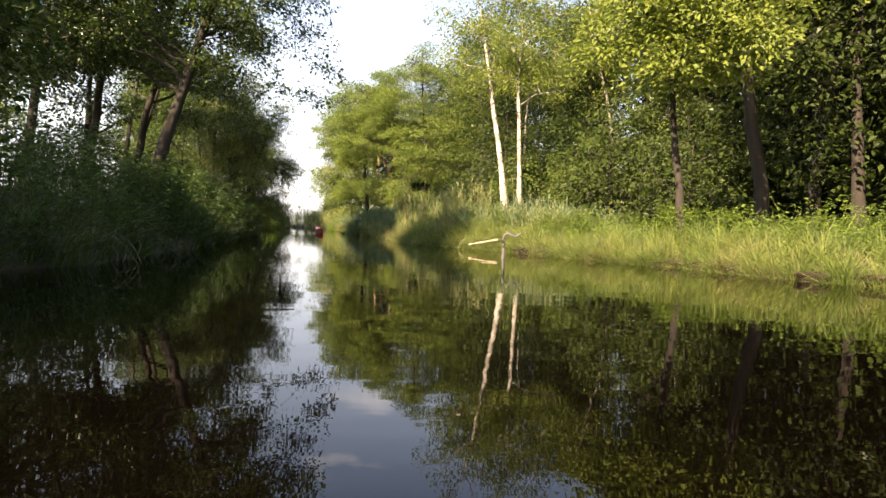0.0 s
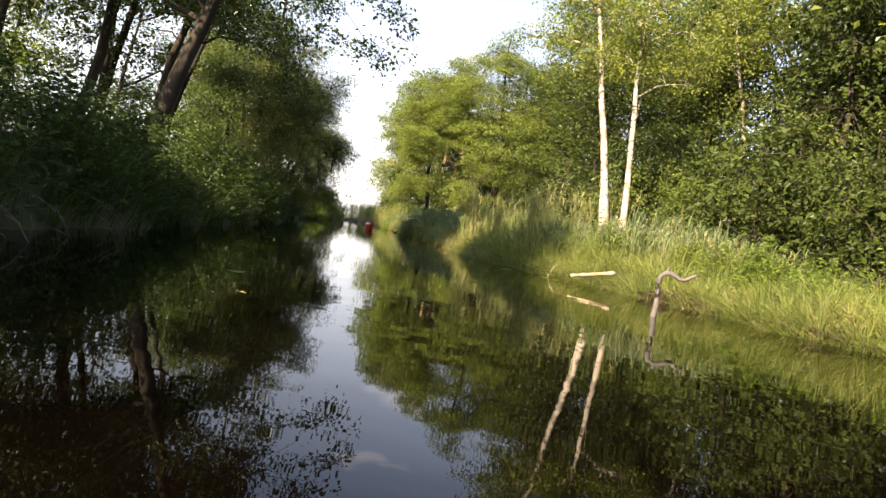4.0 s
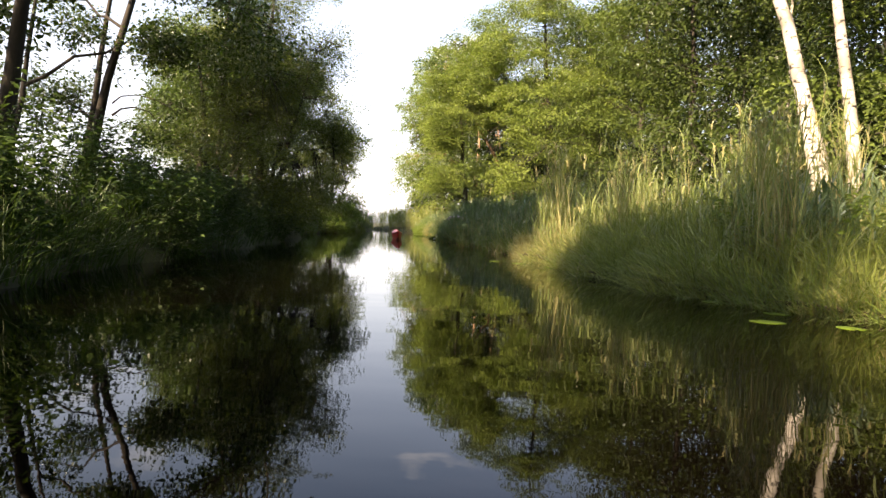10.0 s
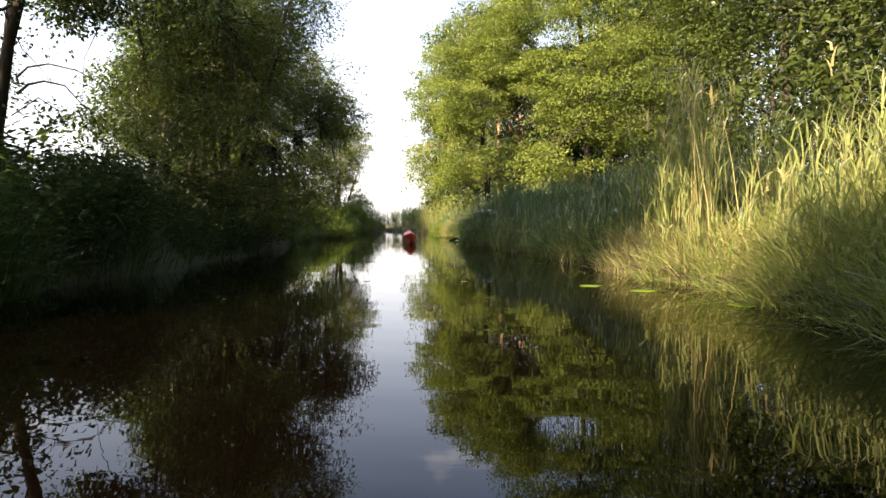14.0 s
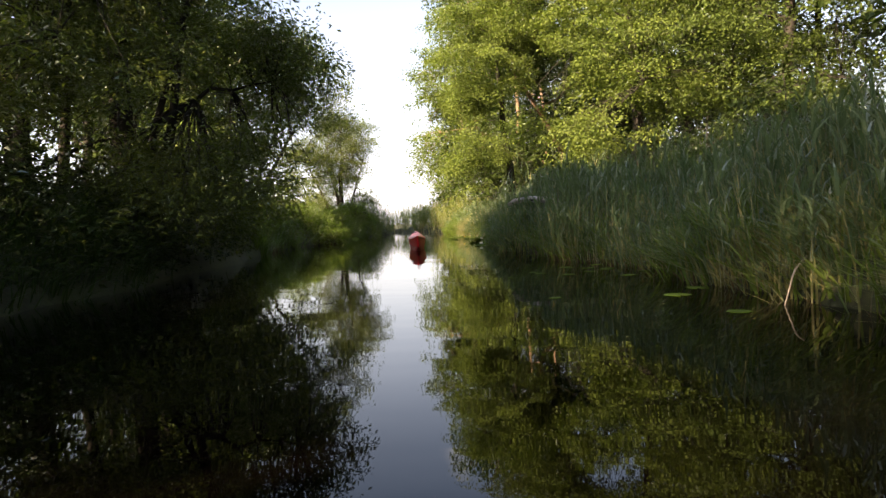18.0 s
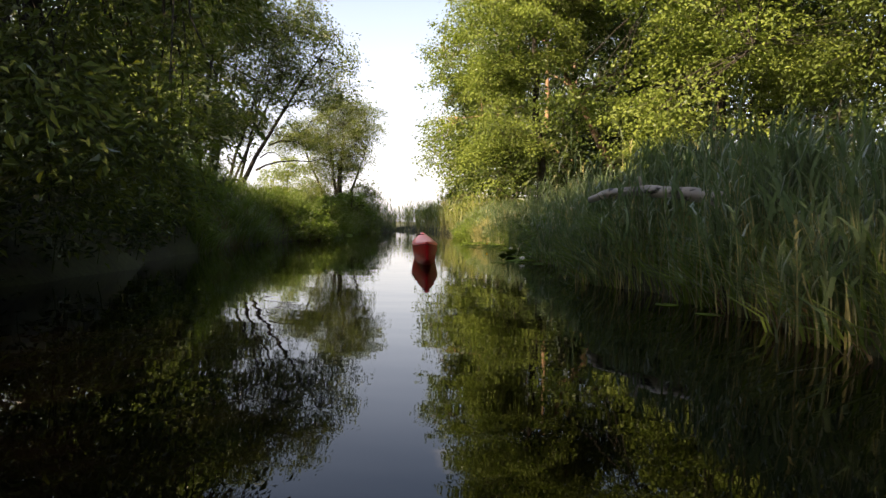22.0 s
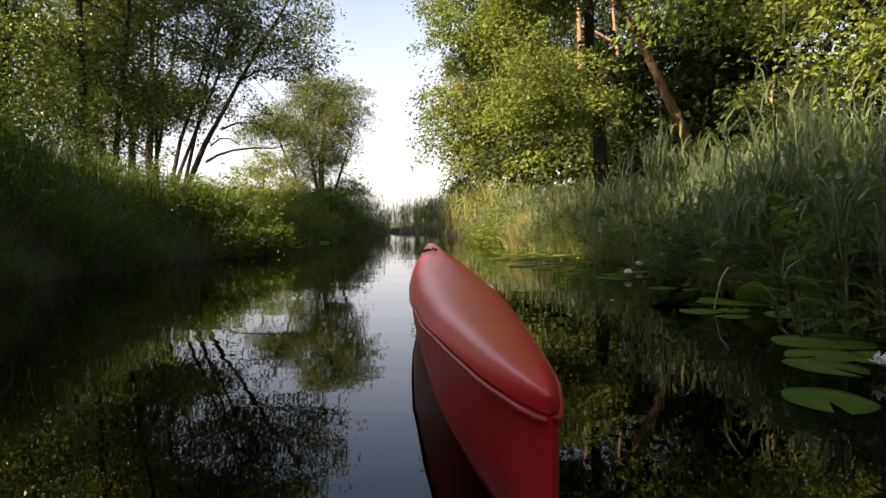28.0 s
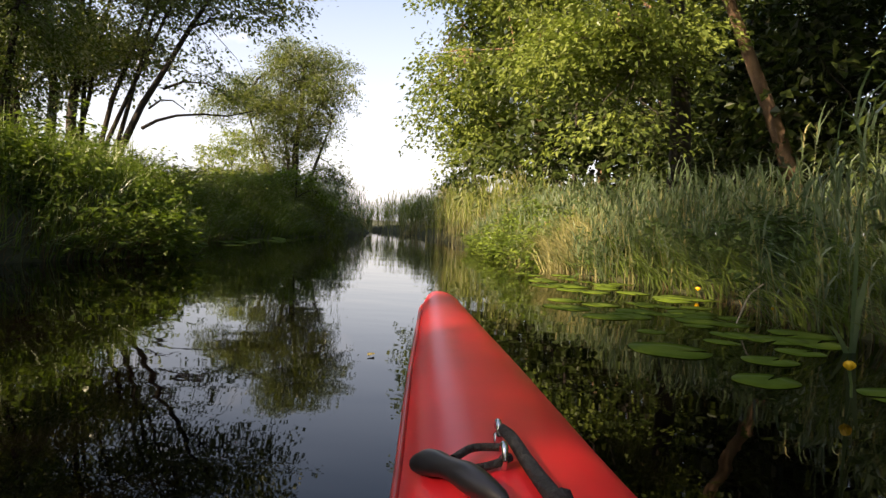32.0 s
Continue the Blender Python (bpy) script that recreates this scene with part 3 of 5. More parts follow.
# ---------------- trees, right bank ----------------
ALDER = "broad-crowned alder with sunlit green leaves leaning over the bank"
make_tree("alder_tree", (-1.2, 39.2, 0.4), 11.5, [(0, -1.5, 4.5, 3.4, 2.8, 2.6), (-1.2, -0.6, 7.6, 3.2, 2.8, 2.4), (0.2, 0.4, 10, 2.4, 2.4, 1.8), (-1.6, -2.2, 2.8, 2.4, 1.8, 1.4)],
          ALDER, "tree", BARK, ALDER_LEAF, 0.2, (-0.6, -0.4), 0.2, 520, 160, 0.086, 0.66, 0.10, seed=41, gap=0.12, layer=1.8, turn=0.4, limbs=9)
make_tree("alder_tree", (-5.4, 42.8, 0.4), 10.5, [(-0.8, -1.2, 5.4, 1.8, 2.2, 1.5), (-0.2, -0.4, 7.4, 2.4, 2.6, 1.9), (0.9, 0.4, 9.3, 2.0, 2.0, 1.5), (-1.2, -1.0, 3.2, 1.3, 1.7, 1.5), (-1.0, -1.4, 1.9, 1.1, 1.3, 0.8)],
          ALDER, "tree", BARK, ALDER_LEAF, 0.15, (-0.7, -0.3), 0.1, 500, 170, 0.078, 0.62, 0.10, seed=42, gap=0.13, layer=1.9, turn=0.4, limbs=9)
make_tree("alder_tree", (2.2, 37.4, 0.4), 11, [(-0.6, -1.6, 4.3, 3.0, 2.4, 2.4), (0, -0.6, 7.4, 3.0, 2.6, 2.5), (0.6, 0, 10, 2.2, 2.2, 1.6), (-0.6, -2.0, 2.4, 2.4, 1.6, 1.3)],
          ALDER, "tree", BARK, HALF_LIT_LEAF, 0.2, (0.3, -0.3), 0.1, 400, 140, 0.092, 0.7, 0.10, seed=43, gap=0.06, layer=1.5, turn=0.4, limbs=8)
make_tree("alder_tree", (-7.6, 52.5, 0.4), 12, [(-1.2, -1, 5, 2.6, 2.6, 2.6), (-1.0, 0, 8.2, 2.6, 2.6, 2.4), (-0.5, 0, 10.8, 1.8, 1.8, 1.5), (-1.8, -1.5, 2.6, 1.7, 1.7, 1.2)],
          "tall alder at the bend with green leaves", "tree", RED_BARK, ALDER_LEAF, 0.18, (-0.4, 0), 0.1, 420, 100, 0.13, 0.7, seed=44, limbs=8, stems=((1.7, -1.5, 0.4, 0, 9.5, 0.19), (3.4, -1.0, -0.3, 0, 9.0, 0.15)))
make_tree("leaning_alder", (-2.3, 46.3, 0.4), 9.5, [(-2.6, -1.4, 7.0, 2.6, 2.6, 1.7), (-3.6, -1.6, 8.8, 2.4, 2.4, 1.6), (0.8, 1.4, 6.2, 2.0, 2.0, 1.8)],
          "alder with a leaning reddish trunk above the reeds", "tree", RED_BARK, SHADE_LEAF, 0.155, (-4.4, -2.0), 0.0, 380, 72, 0.13, 0.6, seed=45, limbs=8, bare=0.5)

# birches
BIRCHES = "slender white-barked birch with light green leaves"
make_tree("birch_tree", (2.05, 19.5, 0.4), 9.5, [(-0.8, 2.0, 6.0, 1.8, 1.7, 1.5), (-1.0, 3.0, 8.2, 1.6, 1.6, 1.4)], BIRCHES, "tree", BIRCH, BIRCH_LEAF, 0.125, (-1.0, 3.4), 0.0, 130, 72, 0.085, 0.5, seed=51, limbs=6, bare=0.5, group="birches on the bank")
make_tree("birch_tree", (2.5, 19.7, 0.4), 9.0, [(0.2, 1.6, 5.8, 1.7, 1.7, 1.6), (0.3, 2.4, 8.0, 1.6, 1.6, 1.3)], BIRCHES, "tree", BIRCH, BIRCH_LEAF, 0.10, (0.1, 2.7), -0.1, 130, 72, 0.085, 0.5, seed=52, limbs=6, bare=0.45, group="birches on the bank")
make_tree("birch_tree", (7.3, 24.5, 0.4), 10.0, [(-1.2, 0, 7.2, 2.0, 2.0, 2.0)], BIRCHES, "tree", BIRCH, BIRCH_LEAF, 0.11, (-1.8, 0), 0.0, 200, 60, 0.1, 0.5, seed=53, limbs=6, bare=0.6, group="birches on the bank")
make_tree("birch_tree", (2.75, 23.4, 0.35), 8.0, [(0.2, 0.2, 6.8, 1.1, 1.1, 1.0)], "thin leaning birch behind the paired birches", "tree", BIRCH, BIRCH_LEAF, 0.055, (0.5, 1.2), 0.1, 60, 72, 0.085, 0.45, seed=56, limbs=5, bare=0.5, group="birches on the bank")
make_tree("young_tree", (4.05, 10.3, 0.3), 5.2, [(-0.4, -0.8, 3.4, 1.5, 1.3, 1.0), (0.5, -0.2, 4.3, 1.6, 1.3, 0.9), (-1.0, 0.4, 3.0, 1.0, 0.9, 0.7)], "young leaning tree with bright sunlit leaves", "tree", BARK, BIRCH_LEAF, 0.085, (-0.5, 0.2), 0.0, 230, 80, 0.095, 0.48, seed=54, limbs=7, bare=0.35)
make_tree("bank_tree", (6.3, 12.2, 0.4), 11, [(0, 0, 7.5, 2.8, 2.8, 2.4), (-0.4, 0.4, 9.6, 2.2, 2.2, 1.8), (1.4, 1.2, 5.0, 1.8, 1.8, 1.6)], "tall grey-trunked tree at the edge of the wood", "tree", BARK, FOREST_SHADE_LEAF, 0.14, (-1.1, 0), 0.0, 300, 60, 0.13, 0.65, seed=55, limbs=7, bare=0.5)

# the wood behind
wood_a = make_tree("forest_tree", (9.0, 15.0, 0.4), 12, [(0, 0, 7.0, 2.7, 2.7, 2.2), (0, 0, 9.8, 2.6, 2.6, 2.2)], "tall tree in the shaded wood, leaves coloured dark for the shade", "tree", BARK, FOREST_SHADE_LEAF, 0.17, (0.2, 0.1), 0.1, 190, 66, 0.16, 0.75, seed=61, limbs=6, bare=0.2, group="trees of the wood", gap=-0.3)
wood_b = make_tree("forest_tree", (8.0, 21.0, 0.4), 11, [(0, 0, 4.0, 2.6, 2.6, 3.0), (0.2, 0, 8.4, 2.7, 2.7, 2.6)], "tall tree in the shaded wood, leaves coloured dark for the shade", "tree", BARK, FOREST_SHADE_LEAF, 0.13, (-0.3, 0.2), -0.1, 200, 76, 0.145, 0.7, seed=62, limbs=6, bare=0.2, group="trees of the wood", gap=-0.3)
wood_c = make_tree("forest_tree", (6.6, 30.0, 0.4), 12, [(0, 0, 5.0, 2.2, 2.2, 1.6), (0.2, 0, 7.4, 2.6, 2.6, 1.7), (0, 0, 10.0, 2.4, 2.4, 1.9)], "tall slender tree at the edge of the wood", "tree", BARK, FOREST_SHADE_LEAF, 0.15, (-0.4, 0.2), 0.1, 290, 62, 0.13, 0.75, seed=65, limbs=8, bare=0.25, group="trees of the wood", gap=-0.2, layer=1.3)
shrub = make_tree("forest_shrub", (6.4, 16.2, 0.4), 3.2, [(0, 0, 1.3, 1.7, 1.7, 1.2), (0.2, 0, 2.4, 1.2, 1.2, 0.8)], "leafy shrub at the edge of the wood", "bush", BARK, FOREST_SHADE_LEAF, 0.05, (0.2, 0.1), 0.0, 84, 46, 0.12, 0.5, seed=63, limbs=6, bare=0.1, group="shrubs of the wood", gap=-0.3)
# Lighter leaf colour than the other shrubs, to look sunlit.
edge_shrub = make_tree("forest_shrub", (4.9, 21.4, 0.4), 3.4, [(0, 0, 1.4, 1.6, 1.6, 1.1), (0.2, 0, 2.6, 1.3, 1.3, 0.9), (-0.9, 0.3, 2.1, 0.9, 0.9, 0.6)], "sunlit olive-green shrub at the edge of the wood", "bush", BARK, HALF_LIT_LEAF, 0.05, (0.2, 0.1), 0.0, 120, 76, 0.085, 0.42, seed=66, limbs=7, bare=0.1, group="shrubs of the wood", gap=0.0, layer=1.5)
for x, y, turn, size in ((6.6, 20.2, 80, 1.25), (3.6, 23.0, 200, 1.2), (5.8, 24.2, 310, 1.45), (7.6, 18.6, 140, 1.2)):
    copy_thing(edge_shrub, pose(x, y, 0.35, 0, 0, turn) @ Matrix.Diagonal((size, size, size, 1)))
thicket = make_tree("forest_shrub", (20.0, 3.0, 0.4), 3.2, [(0, 0, 1.3, 1.7, 1.7, 1.2), (0.2, 0, 2.4, 1.2, 1.2, 0.8)], "leafy shrub deep in the shaded wood", "bush", BARK, FOREST_SHADE_LEAF, 0.05, (0.2, 0.1), 0.0, 84, 18, 0.22, 0.5, seed=64, limbs=6, bare=0.1, group="shrubs of the wood", gap=-0.3)
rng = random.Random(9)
# (7.2, 1.0) and (8.0, -3.5) are unseen, added to shade the wood's edge.
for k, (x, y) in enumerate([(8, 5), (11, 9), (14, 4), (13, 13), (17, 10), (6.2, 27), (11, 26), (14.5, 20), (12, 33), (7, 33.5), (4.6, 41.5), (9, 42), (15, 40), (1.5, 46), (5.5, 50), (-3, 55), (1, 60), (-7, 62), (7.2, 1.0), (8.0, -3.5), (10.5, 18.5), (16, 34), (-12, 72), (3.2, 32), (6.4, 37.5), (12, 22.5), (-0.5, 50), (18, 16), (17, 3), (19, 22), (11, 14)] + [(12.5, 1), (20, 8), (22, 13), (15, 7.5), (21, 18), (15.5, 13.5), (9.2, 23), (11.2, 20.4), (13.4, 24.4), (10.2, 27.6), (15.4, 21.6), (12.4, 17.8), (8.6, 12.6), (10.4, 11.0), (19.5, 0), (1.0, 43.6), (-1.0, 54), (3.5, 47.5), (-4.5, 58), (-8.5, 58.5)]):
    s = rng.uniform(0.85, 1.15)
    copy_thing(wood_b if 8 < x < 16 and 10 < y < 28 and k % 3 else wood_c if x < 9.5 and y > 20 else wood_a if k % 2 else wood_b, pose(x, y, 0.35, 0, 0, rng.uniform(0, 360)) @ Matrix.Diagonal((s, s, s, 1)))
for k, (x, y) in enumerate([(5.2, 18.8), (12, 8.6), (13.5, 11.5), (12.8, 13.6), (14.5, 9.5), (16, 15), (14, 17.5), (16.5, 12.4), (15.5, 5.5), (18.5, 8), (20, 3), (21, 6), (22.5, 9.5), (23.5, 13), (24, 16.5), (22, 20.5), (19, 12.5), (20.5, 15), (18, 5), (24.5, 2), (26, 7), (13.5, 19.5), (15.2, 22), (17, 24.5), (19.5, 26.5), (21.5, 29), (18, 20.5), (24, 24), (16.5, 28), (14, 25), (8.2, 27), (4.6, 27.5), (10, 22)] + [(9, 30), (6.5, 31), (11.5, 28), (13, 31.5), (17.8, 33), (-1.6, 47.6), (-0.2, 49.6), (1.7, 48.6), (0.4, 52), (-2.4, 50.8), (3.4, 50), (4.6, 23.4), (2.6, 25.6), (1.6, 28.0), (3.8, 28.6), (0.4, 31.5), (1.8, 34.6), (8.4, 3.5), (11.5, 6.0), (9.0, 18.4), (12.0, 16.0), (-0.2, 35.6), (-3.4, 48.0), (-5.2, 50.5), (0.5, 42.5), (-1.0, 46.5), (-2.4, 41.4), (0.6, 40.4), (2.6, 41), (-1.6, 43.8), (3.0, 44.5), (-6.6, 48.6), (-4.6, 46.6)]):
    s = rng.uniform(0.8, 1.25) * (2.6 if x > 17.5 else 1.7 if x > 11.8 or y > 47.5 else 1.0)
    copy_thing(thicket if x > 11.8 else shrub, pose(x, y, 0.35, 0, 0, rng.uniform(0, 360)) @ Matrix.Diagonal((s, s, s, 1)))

# ---------------- trees, left bank ----------------
DARK = "dark-trunked alder with leaves against the light, coloured dark as in shade"
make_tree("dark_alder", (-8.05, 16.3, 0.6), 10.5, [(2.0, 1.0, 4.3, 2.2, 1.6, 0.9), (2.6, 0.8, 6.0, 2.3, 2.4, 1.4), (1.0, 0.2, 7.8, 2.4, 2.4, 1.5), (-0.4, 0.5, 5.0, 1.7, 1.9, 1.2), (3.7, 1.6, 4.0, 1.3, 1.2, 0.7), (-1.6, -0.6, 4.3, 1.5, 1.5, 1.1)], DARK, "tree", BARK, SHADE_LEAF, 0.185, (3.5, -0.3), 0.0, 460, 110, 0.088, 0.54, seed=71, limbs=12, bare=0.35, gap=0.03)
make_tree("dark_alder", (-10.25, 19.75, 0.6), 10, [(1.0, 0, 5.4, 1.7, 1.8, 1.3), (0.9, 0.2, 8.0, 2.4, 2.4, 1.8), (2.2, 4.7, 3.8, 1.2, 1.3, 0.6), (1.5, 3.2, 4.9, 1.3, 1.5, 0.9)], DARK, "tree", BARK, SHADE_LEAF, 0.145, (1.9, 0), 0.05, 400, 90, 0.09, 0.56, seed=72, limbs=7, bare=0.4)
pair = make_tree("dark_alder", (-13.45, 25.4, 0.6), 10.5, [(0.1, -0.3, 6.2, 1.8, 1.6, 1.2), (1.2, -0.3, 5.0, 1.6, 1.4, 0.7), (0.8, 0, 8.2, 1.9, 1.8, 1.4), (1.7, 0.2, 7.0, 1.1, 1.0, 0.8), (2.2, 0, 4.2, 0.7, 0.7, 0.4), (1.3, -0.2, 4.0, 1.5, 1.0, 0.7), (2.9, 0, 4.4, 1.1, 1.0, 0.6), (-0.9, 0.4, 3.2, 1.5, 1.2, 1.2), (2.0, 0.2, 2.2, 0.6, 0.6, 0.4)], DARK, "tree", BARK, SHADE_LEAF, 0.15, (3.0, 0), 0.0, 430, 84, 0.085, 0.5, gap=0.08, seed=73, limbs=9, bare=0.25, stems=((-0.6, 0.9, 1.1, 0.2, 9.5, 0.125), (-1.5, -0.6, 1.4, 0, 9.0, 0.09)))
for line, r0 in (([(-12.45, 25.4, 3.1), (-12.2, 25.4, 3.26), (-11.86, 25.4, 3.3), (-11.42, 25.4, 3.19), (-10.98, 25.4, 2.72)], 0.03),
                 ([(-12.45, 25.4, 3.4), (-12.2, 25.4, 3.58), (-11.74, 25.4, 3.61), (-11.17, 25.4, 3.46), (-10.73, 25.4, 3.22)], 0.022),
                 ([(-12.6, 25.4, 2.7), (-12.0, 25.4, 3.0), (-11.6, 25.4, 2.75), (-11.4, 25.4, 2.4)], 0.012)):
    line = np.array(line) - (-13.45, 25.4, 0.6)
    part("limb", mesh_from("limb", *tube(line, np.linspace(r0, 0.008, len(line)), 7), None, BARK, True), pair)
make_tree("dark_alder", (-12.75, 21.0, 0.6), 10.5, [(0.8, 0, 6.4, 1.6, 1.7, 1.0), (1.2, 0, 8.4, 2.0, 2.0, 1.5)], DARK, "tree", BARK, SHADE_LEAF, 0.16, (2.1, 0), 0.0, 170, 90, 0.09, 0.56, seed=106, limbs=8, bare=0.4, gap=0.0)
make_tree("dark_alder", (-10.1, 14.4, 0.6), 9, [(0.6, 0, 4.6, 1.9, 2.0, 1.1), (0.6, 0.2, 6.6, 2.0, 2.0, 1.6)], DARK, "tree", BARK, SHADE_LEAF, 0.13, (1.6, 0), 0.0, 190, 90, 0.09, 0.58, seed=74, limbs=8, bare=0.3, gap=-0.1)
# Added shadow caster: crown lobes shaped to throw shade on the right bank.
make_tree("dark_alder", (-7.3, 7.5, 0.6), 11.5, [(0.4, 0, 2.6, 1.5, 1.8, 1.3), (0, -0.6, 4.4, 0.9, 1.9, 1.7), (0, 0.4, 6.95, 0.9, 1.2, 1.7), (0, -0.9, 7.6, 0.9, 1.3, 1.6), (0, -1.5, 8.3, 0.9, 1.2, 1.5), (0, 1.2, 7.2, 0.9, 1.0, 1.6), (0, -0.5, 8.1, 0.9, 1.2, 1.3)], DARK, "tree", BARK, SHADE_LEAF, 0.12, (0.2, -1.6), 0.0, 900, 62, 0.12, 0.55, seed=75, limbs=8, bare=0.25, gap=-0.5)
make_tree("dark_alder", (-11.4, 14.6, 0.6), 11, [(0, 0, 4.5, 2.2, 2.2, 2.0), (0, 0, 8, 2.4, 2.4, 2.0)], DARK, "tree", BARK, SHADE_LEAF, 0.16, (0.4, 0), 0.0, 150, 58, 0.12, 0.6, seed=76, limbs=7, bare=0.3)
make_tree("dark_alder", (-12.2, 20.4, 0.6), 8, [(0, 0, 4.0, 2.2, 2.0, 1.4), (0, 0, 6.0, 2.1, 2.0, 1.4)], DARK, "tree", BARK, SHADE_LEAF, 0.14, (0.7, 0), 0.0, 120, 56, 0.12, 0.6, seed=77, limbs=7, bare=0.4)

# Added tree; its high crown is placed to shade the reeds downstream.
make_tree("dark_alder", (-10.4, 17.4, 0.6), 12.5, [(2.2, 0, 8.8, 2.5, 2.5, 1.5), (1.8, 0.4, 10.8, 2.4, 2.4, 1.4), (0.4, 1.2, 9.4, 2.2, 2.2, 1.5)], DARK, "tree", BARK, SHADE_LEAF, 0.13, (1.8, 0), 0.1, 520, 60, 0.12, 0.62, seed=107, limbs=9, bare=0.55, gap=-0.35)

WILLOWS = "dense bushy willow with narrow leaves overhanging the water"
make_tree("willow_bush", (-10.2, 26.4, 0.5), 6.6, [(0.3, 0, 2.4, 2.0, 2.0, 1.9), (0.6, 0.4, 4.6, 1.3, 1.4, 1.2), (1.4, -0.6, 1.3, 1.5, 1.9, 1.1)], WILLOWS, "tree", BARK, WILLOW_LEAF, 0.12, (0.4, 0), 0.0, 180, 90, 0.08, 0.46, seed=81, limbs=10, bare=0.1, width=0.42, stems=((0.3, 0.2, 1.3, -0.5, 5.5, 0.08), (-0.2, 0.2, -0.8, 0.5, 6, 0.09)), gap=0.1)
make_tree("willow_bush", (-9.5, 27.4, 0.5), 7.6, [(0.8, 0, 5.4, 1.8, 1.7, 1.4), (0.6, 0, 2.2, 2.2, 2.2, 1.7), (0.2, 0.1, 4.0, 2.2, 2.2, 1.5), (1.5, 0.3, 1.4, 1.2, 1.7, 1.1), (1.0, -0.4, 3.6, 1.8, 1.8, 1.3), (1.0, -1.6, 1.5, 1.2, 1.6, 1.0), (1.3, -0.6, 0.55, 1.1, 2.4, 0.6), (2.1, -0.7, 1.2, 1.0, 1.3, 1.0), (2.0, -0.7, 2.9, 1.0, 1.2, 1.1), (2.2, 0.6, 2.2, 0.7, 1.1, 0.9), (2.6, 1.0, 1.7, 0.8, 1.2, 0.7), (2.2, 1.0, 2.5, 0.7, 1.1, 0.7)], WILLOWS, "tree", BARK, WILLOW_LEAF, 0.13, (0.5, 0), 0.0, 880, 98, 0.072, 0.42, seed=82, limbs=11, bare=0.1, width=0.42, stems=((0.3, 0.2, 1.5, -0.4, 5.2, 0.08), (-0.2, 0.2, -0.7, 0.7, 6, 0.09), (0.2, -0.2, 1.0, 0.9, 5, 0.07)), gap=-0.08)
make_tree("willow_bush", (-11.0, 31.4, 0.5), 2.2, [(0.3, -1.0, 0.4, 0.9, 1.3, 0.5), (0.9, -1.0, 0.2, 0.6, 1.3, 0.4)], "low willow scrub hanging down to the shaded water", "bush", BARK, WILLOW_LEAF, 0.05, (0.5, -0.5), 0.0, 110, 80, 0.08, 0.36, seed=83, limbs=8, bare=0.1, width=0.42, stems=((0.2, 0.2, 0.6, -0.3, 1.8, 0.04),), gap=-0.4)

fan = make_tree("multi_stemmed_alder", (-20.9, 49.4, 0.6), 11.0, [(0.4, 0, 4.6, 2.2, 2.0, 1.5), (1.8, 0, 6.6, 2.6, 2.2, 1.5), (-1.6, 0, 4.6, 2.2, 2.0, 2.2), (3.4, -0.3, 5.4, 1.6, 1.5, 0.9), (1.6, 0, 3.8, 1.3, 1.3, 0.8), (-2.0, 0, 7.2, 2.4, 2.2, 1.8), (-2.6, 0.3, 2.6, 1.5, 1.4, 1.3), (5.0, -0.2, 6.6, 1.5, 1.4, 1.2), (0.4, 0, 8.9, 2.8, 2.1, 1.2), (-1.8, 0, 8.9, 2.6, 2.2, 1.4), (3.2, 0, 8.0, 2.0, 1.8, 1.2), (0.2, 0, 8.4, 2.4, 2.0, 1.6), (4.3, 0, 3.1, 1.1, 0.9, 0.45), (3.2, 0, 4.0, 0.8, 0.8, 0.5), (5.4, -0.1, 5.1, 1.2, 1.1, 0.7)], "open alder with several leaning stems on the bank", "tree", BARK, WILLOW_LEAF, 0.14, (0.8, 0), 0.0, 2200, 54, 0.10, 0.52, seed=91, limbs=11, bare=0.35, stems=((0.3, 0.1, 3.0, 0, 8.6, 0.085), (-0.6, 0.2, -0.4, 0, 9.6, 0.15), (-1.3, 0.0, -1.2, 0.3, 9.5, 0.12), (0.7, -0.1, 4.9, -0.1, 8.0, 0.11), (0.9, 0.1, 2.2, 0.2, 8.5, 0.075), (-0.2, 0.3, 1.4, 0.3, 9.0, 0.08), (-2.4, 0.2, 0.6, 0, 9.0, 0.14), (0.5, -0.1, 4.0, 0.1, 8.6, 0.07), (0.1, 0.2, 0.4, 0.2, 9.2, 0.08), (-1.8, 0.1, -0.2, 0, 9.0, 0.08)), gap=-0.35)
fan.scale = (1.12, 1.12, 1.12)
for line, r0 in (([(-18.5, 49.35, 2.85), (-18.0, 49.3, 3.06), (-17.4, 49.3, 3.2), (-16.6, 49.3, 3.24), (-15.9, 49.35, 3.2), (-15.2, 49.4, 3.35)], 0.045),
                 ([(-18.3, 49.35, 3.4), (-17.9, 49.3, 3.62), (-17.5, 49.25, 3.6), (-17.1, 49.2, 3.35)], 0.028),
                 ([(-17.9, 49.4, 3.95), (-17.3, 49.4, 4.15), (-16.6, 49.4, 4.1), (-16.0, 49.4, 3.8)], 0.035)):
    line = (np.array(line) - (-20.9, 49.4, 0.6)) / 1.12
    part("limb", mesh_from("limb", *tube(line, np.linspace(r0, 0.012, len(line)), 7), None, BARK, True), fan)
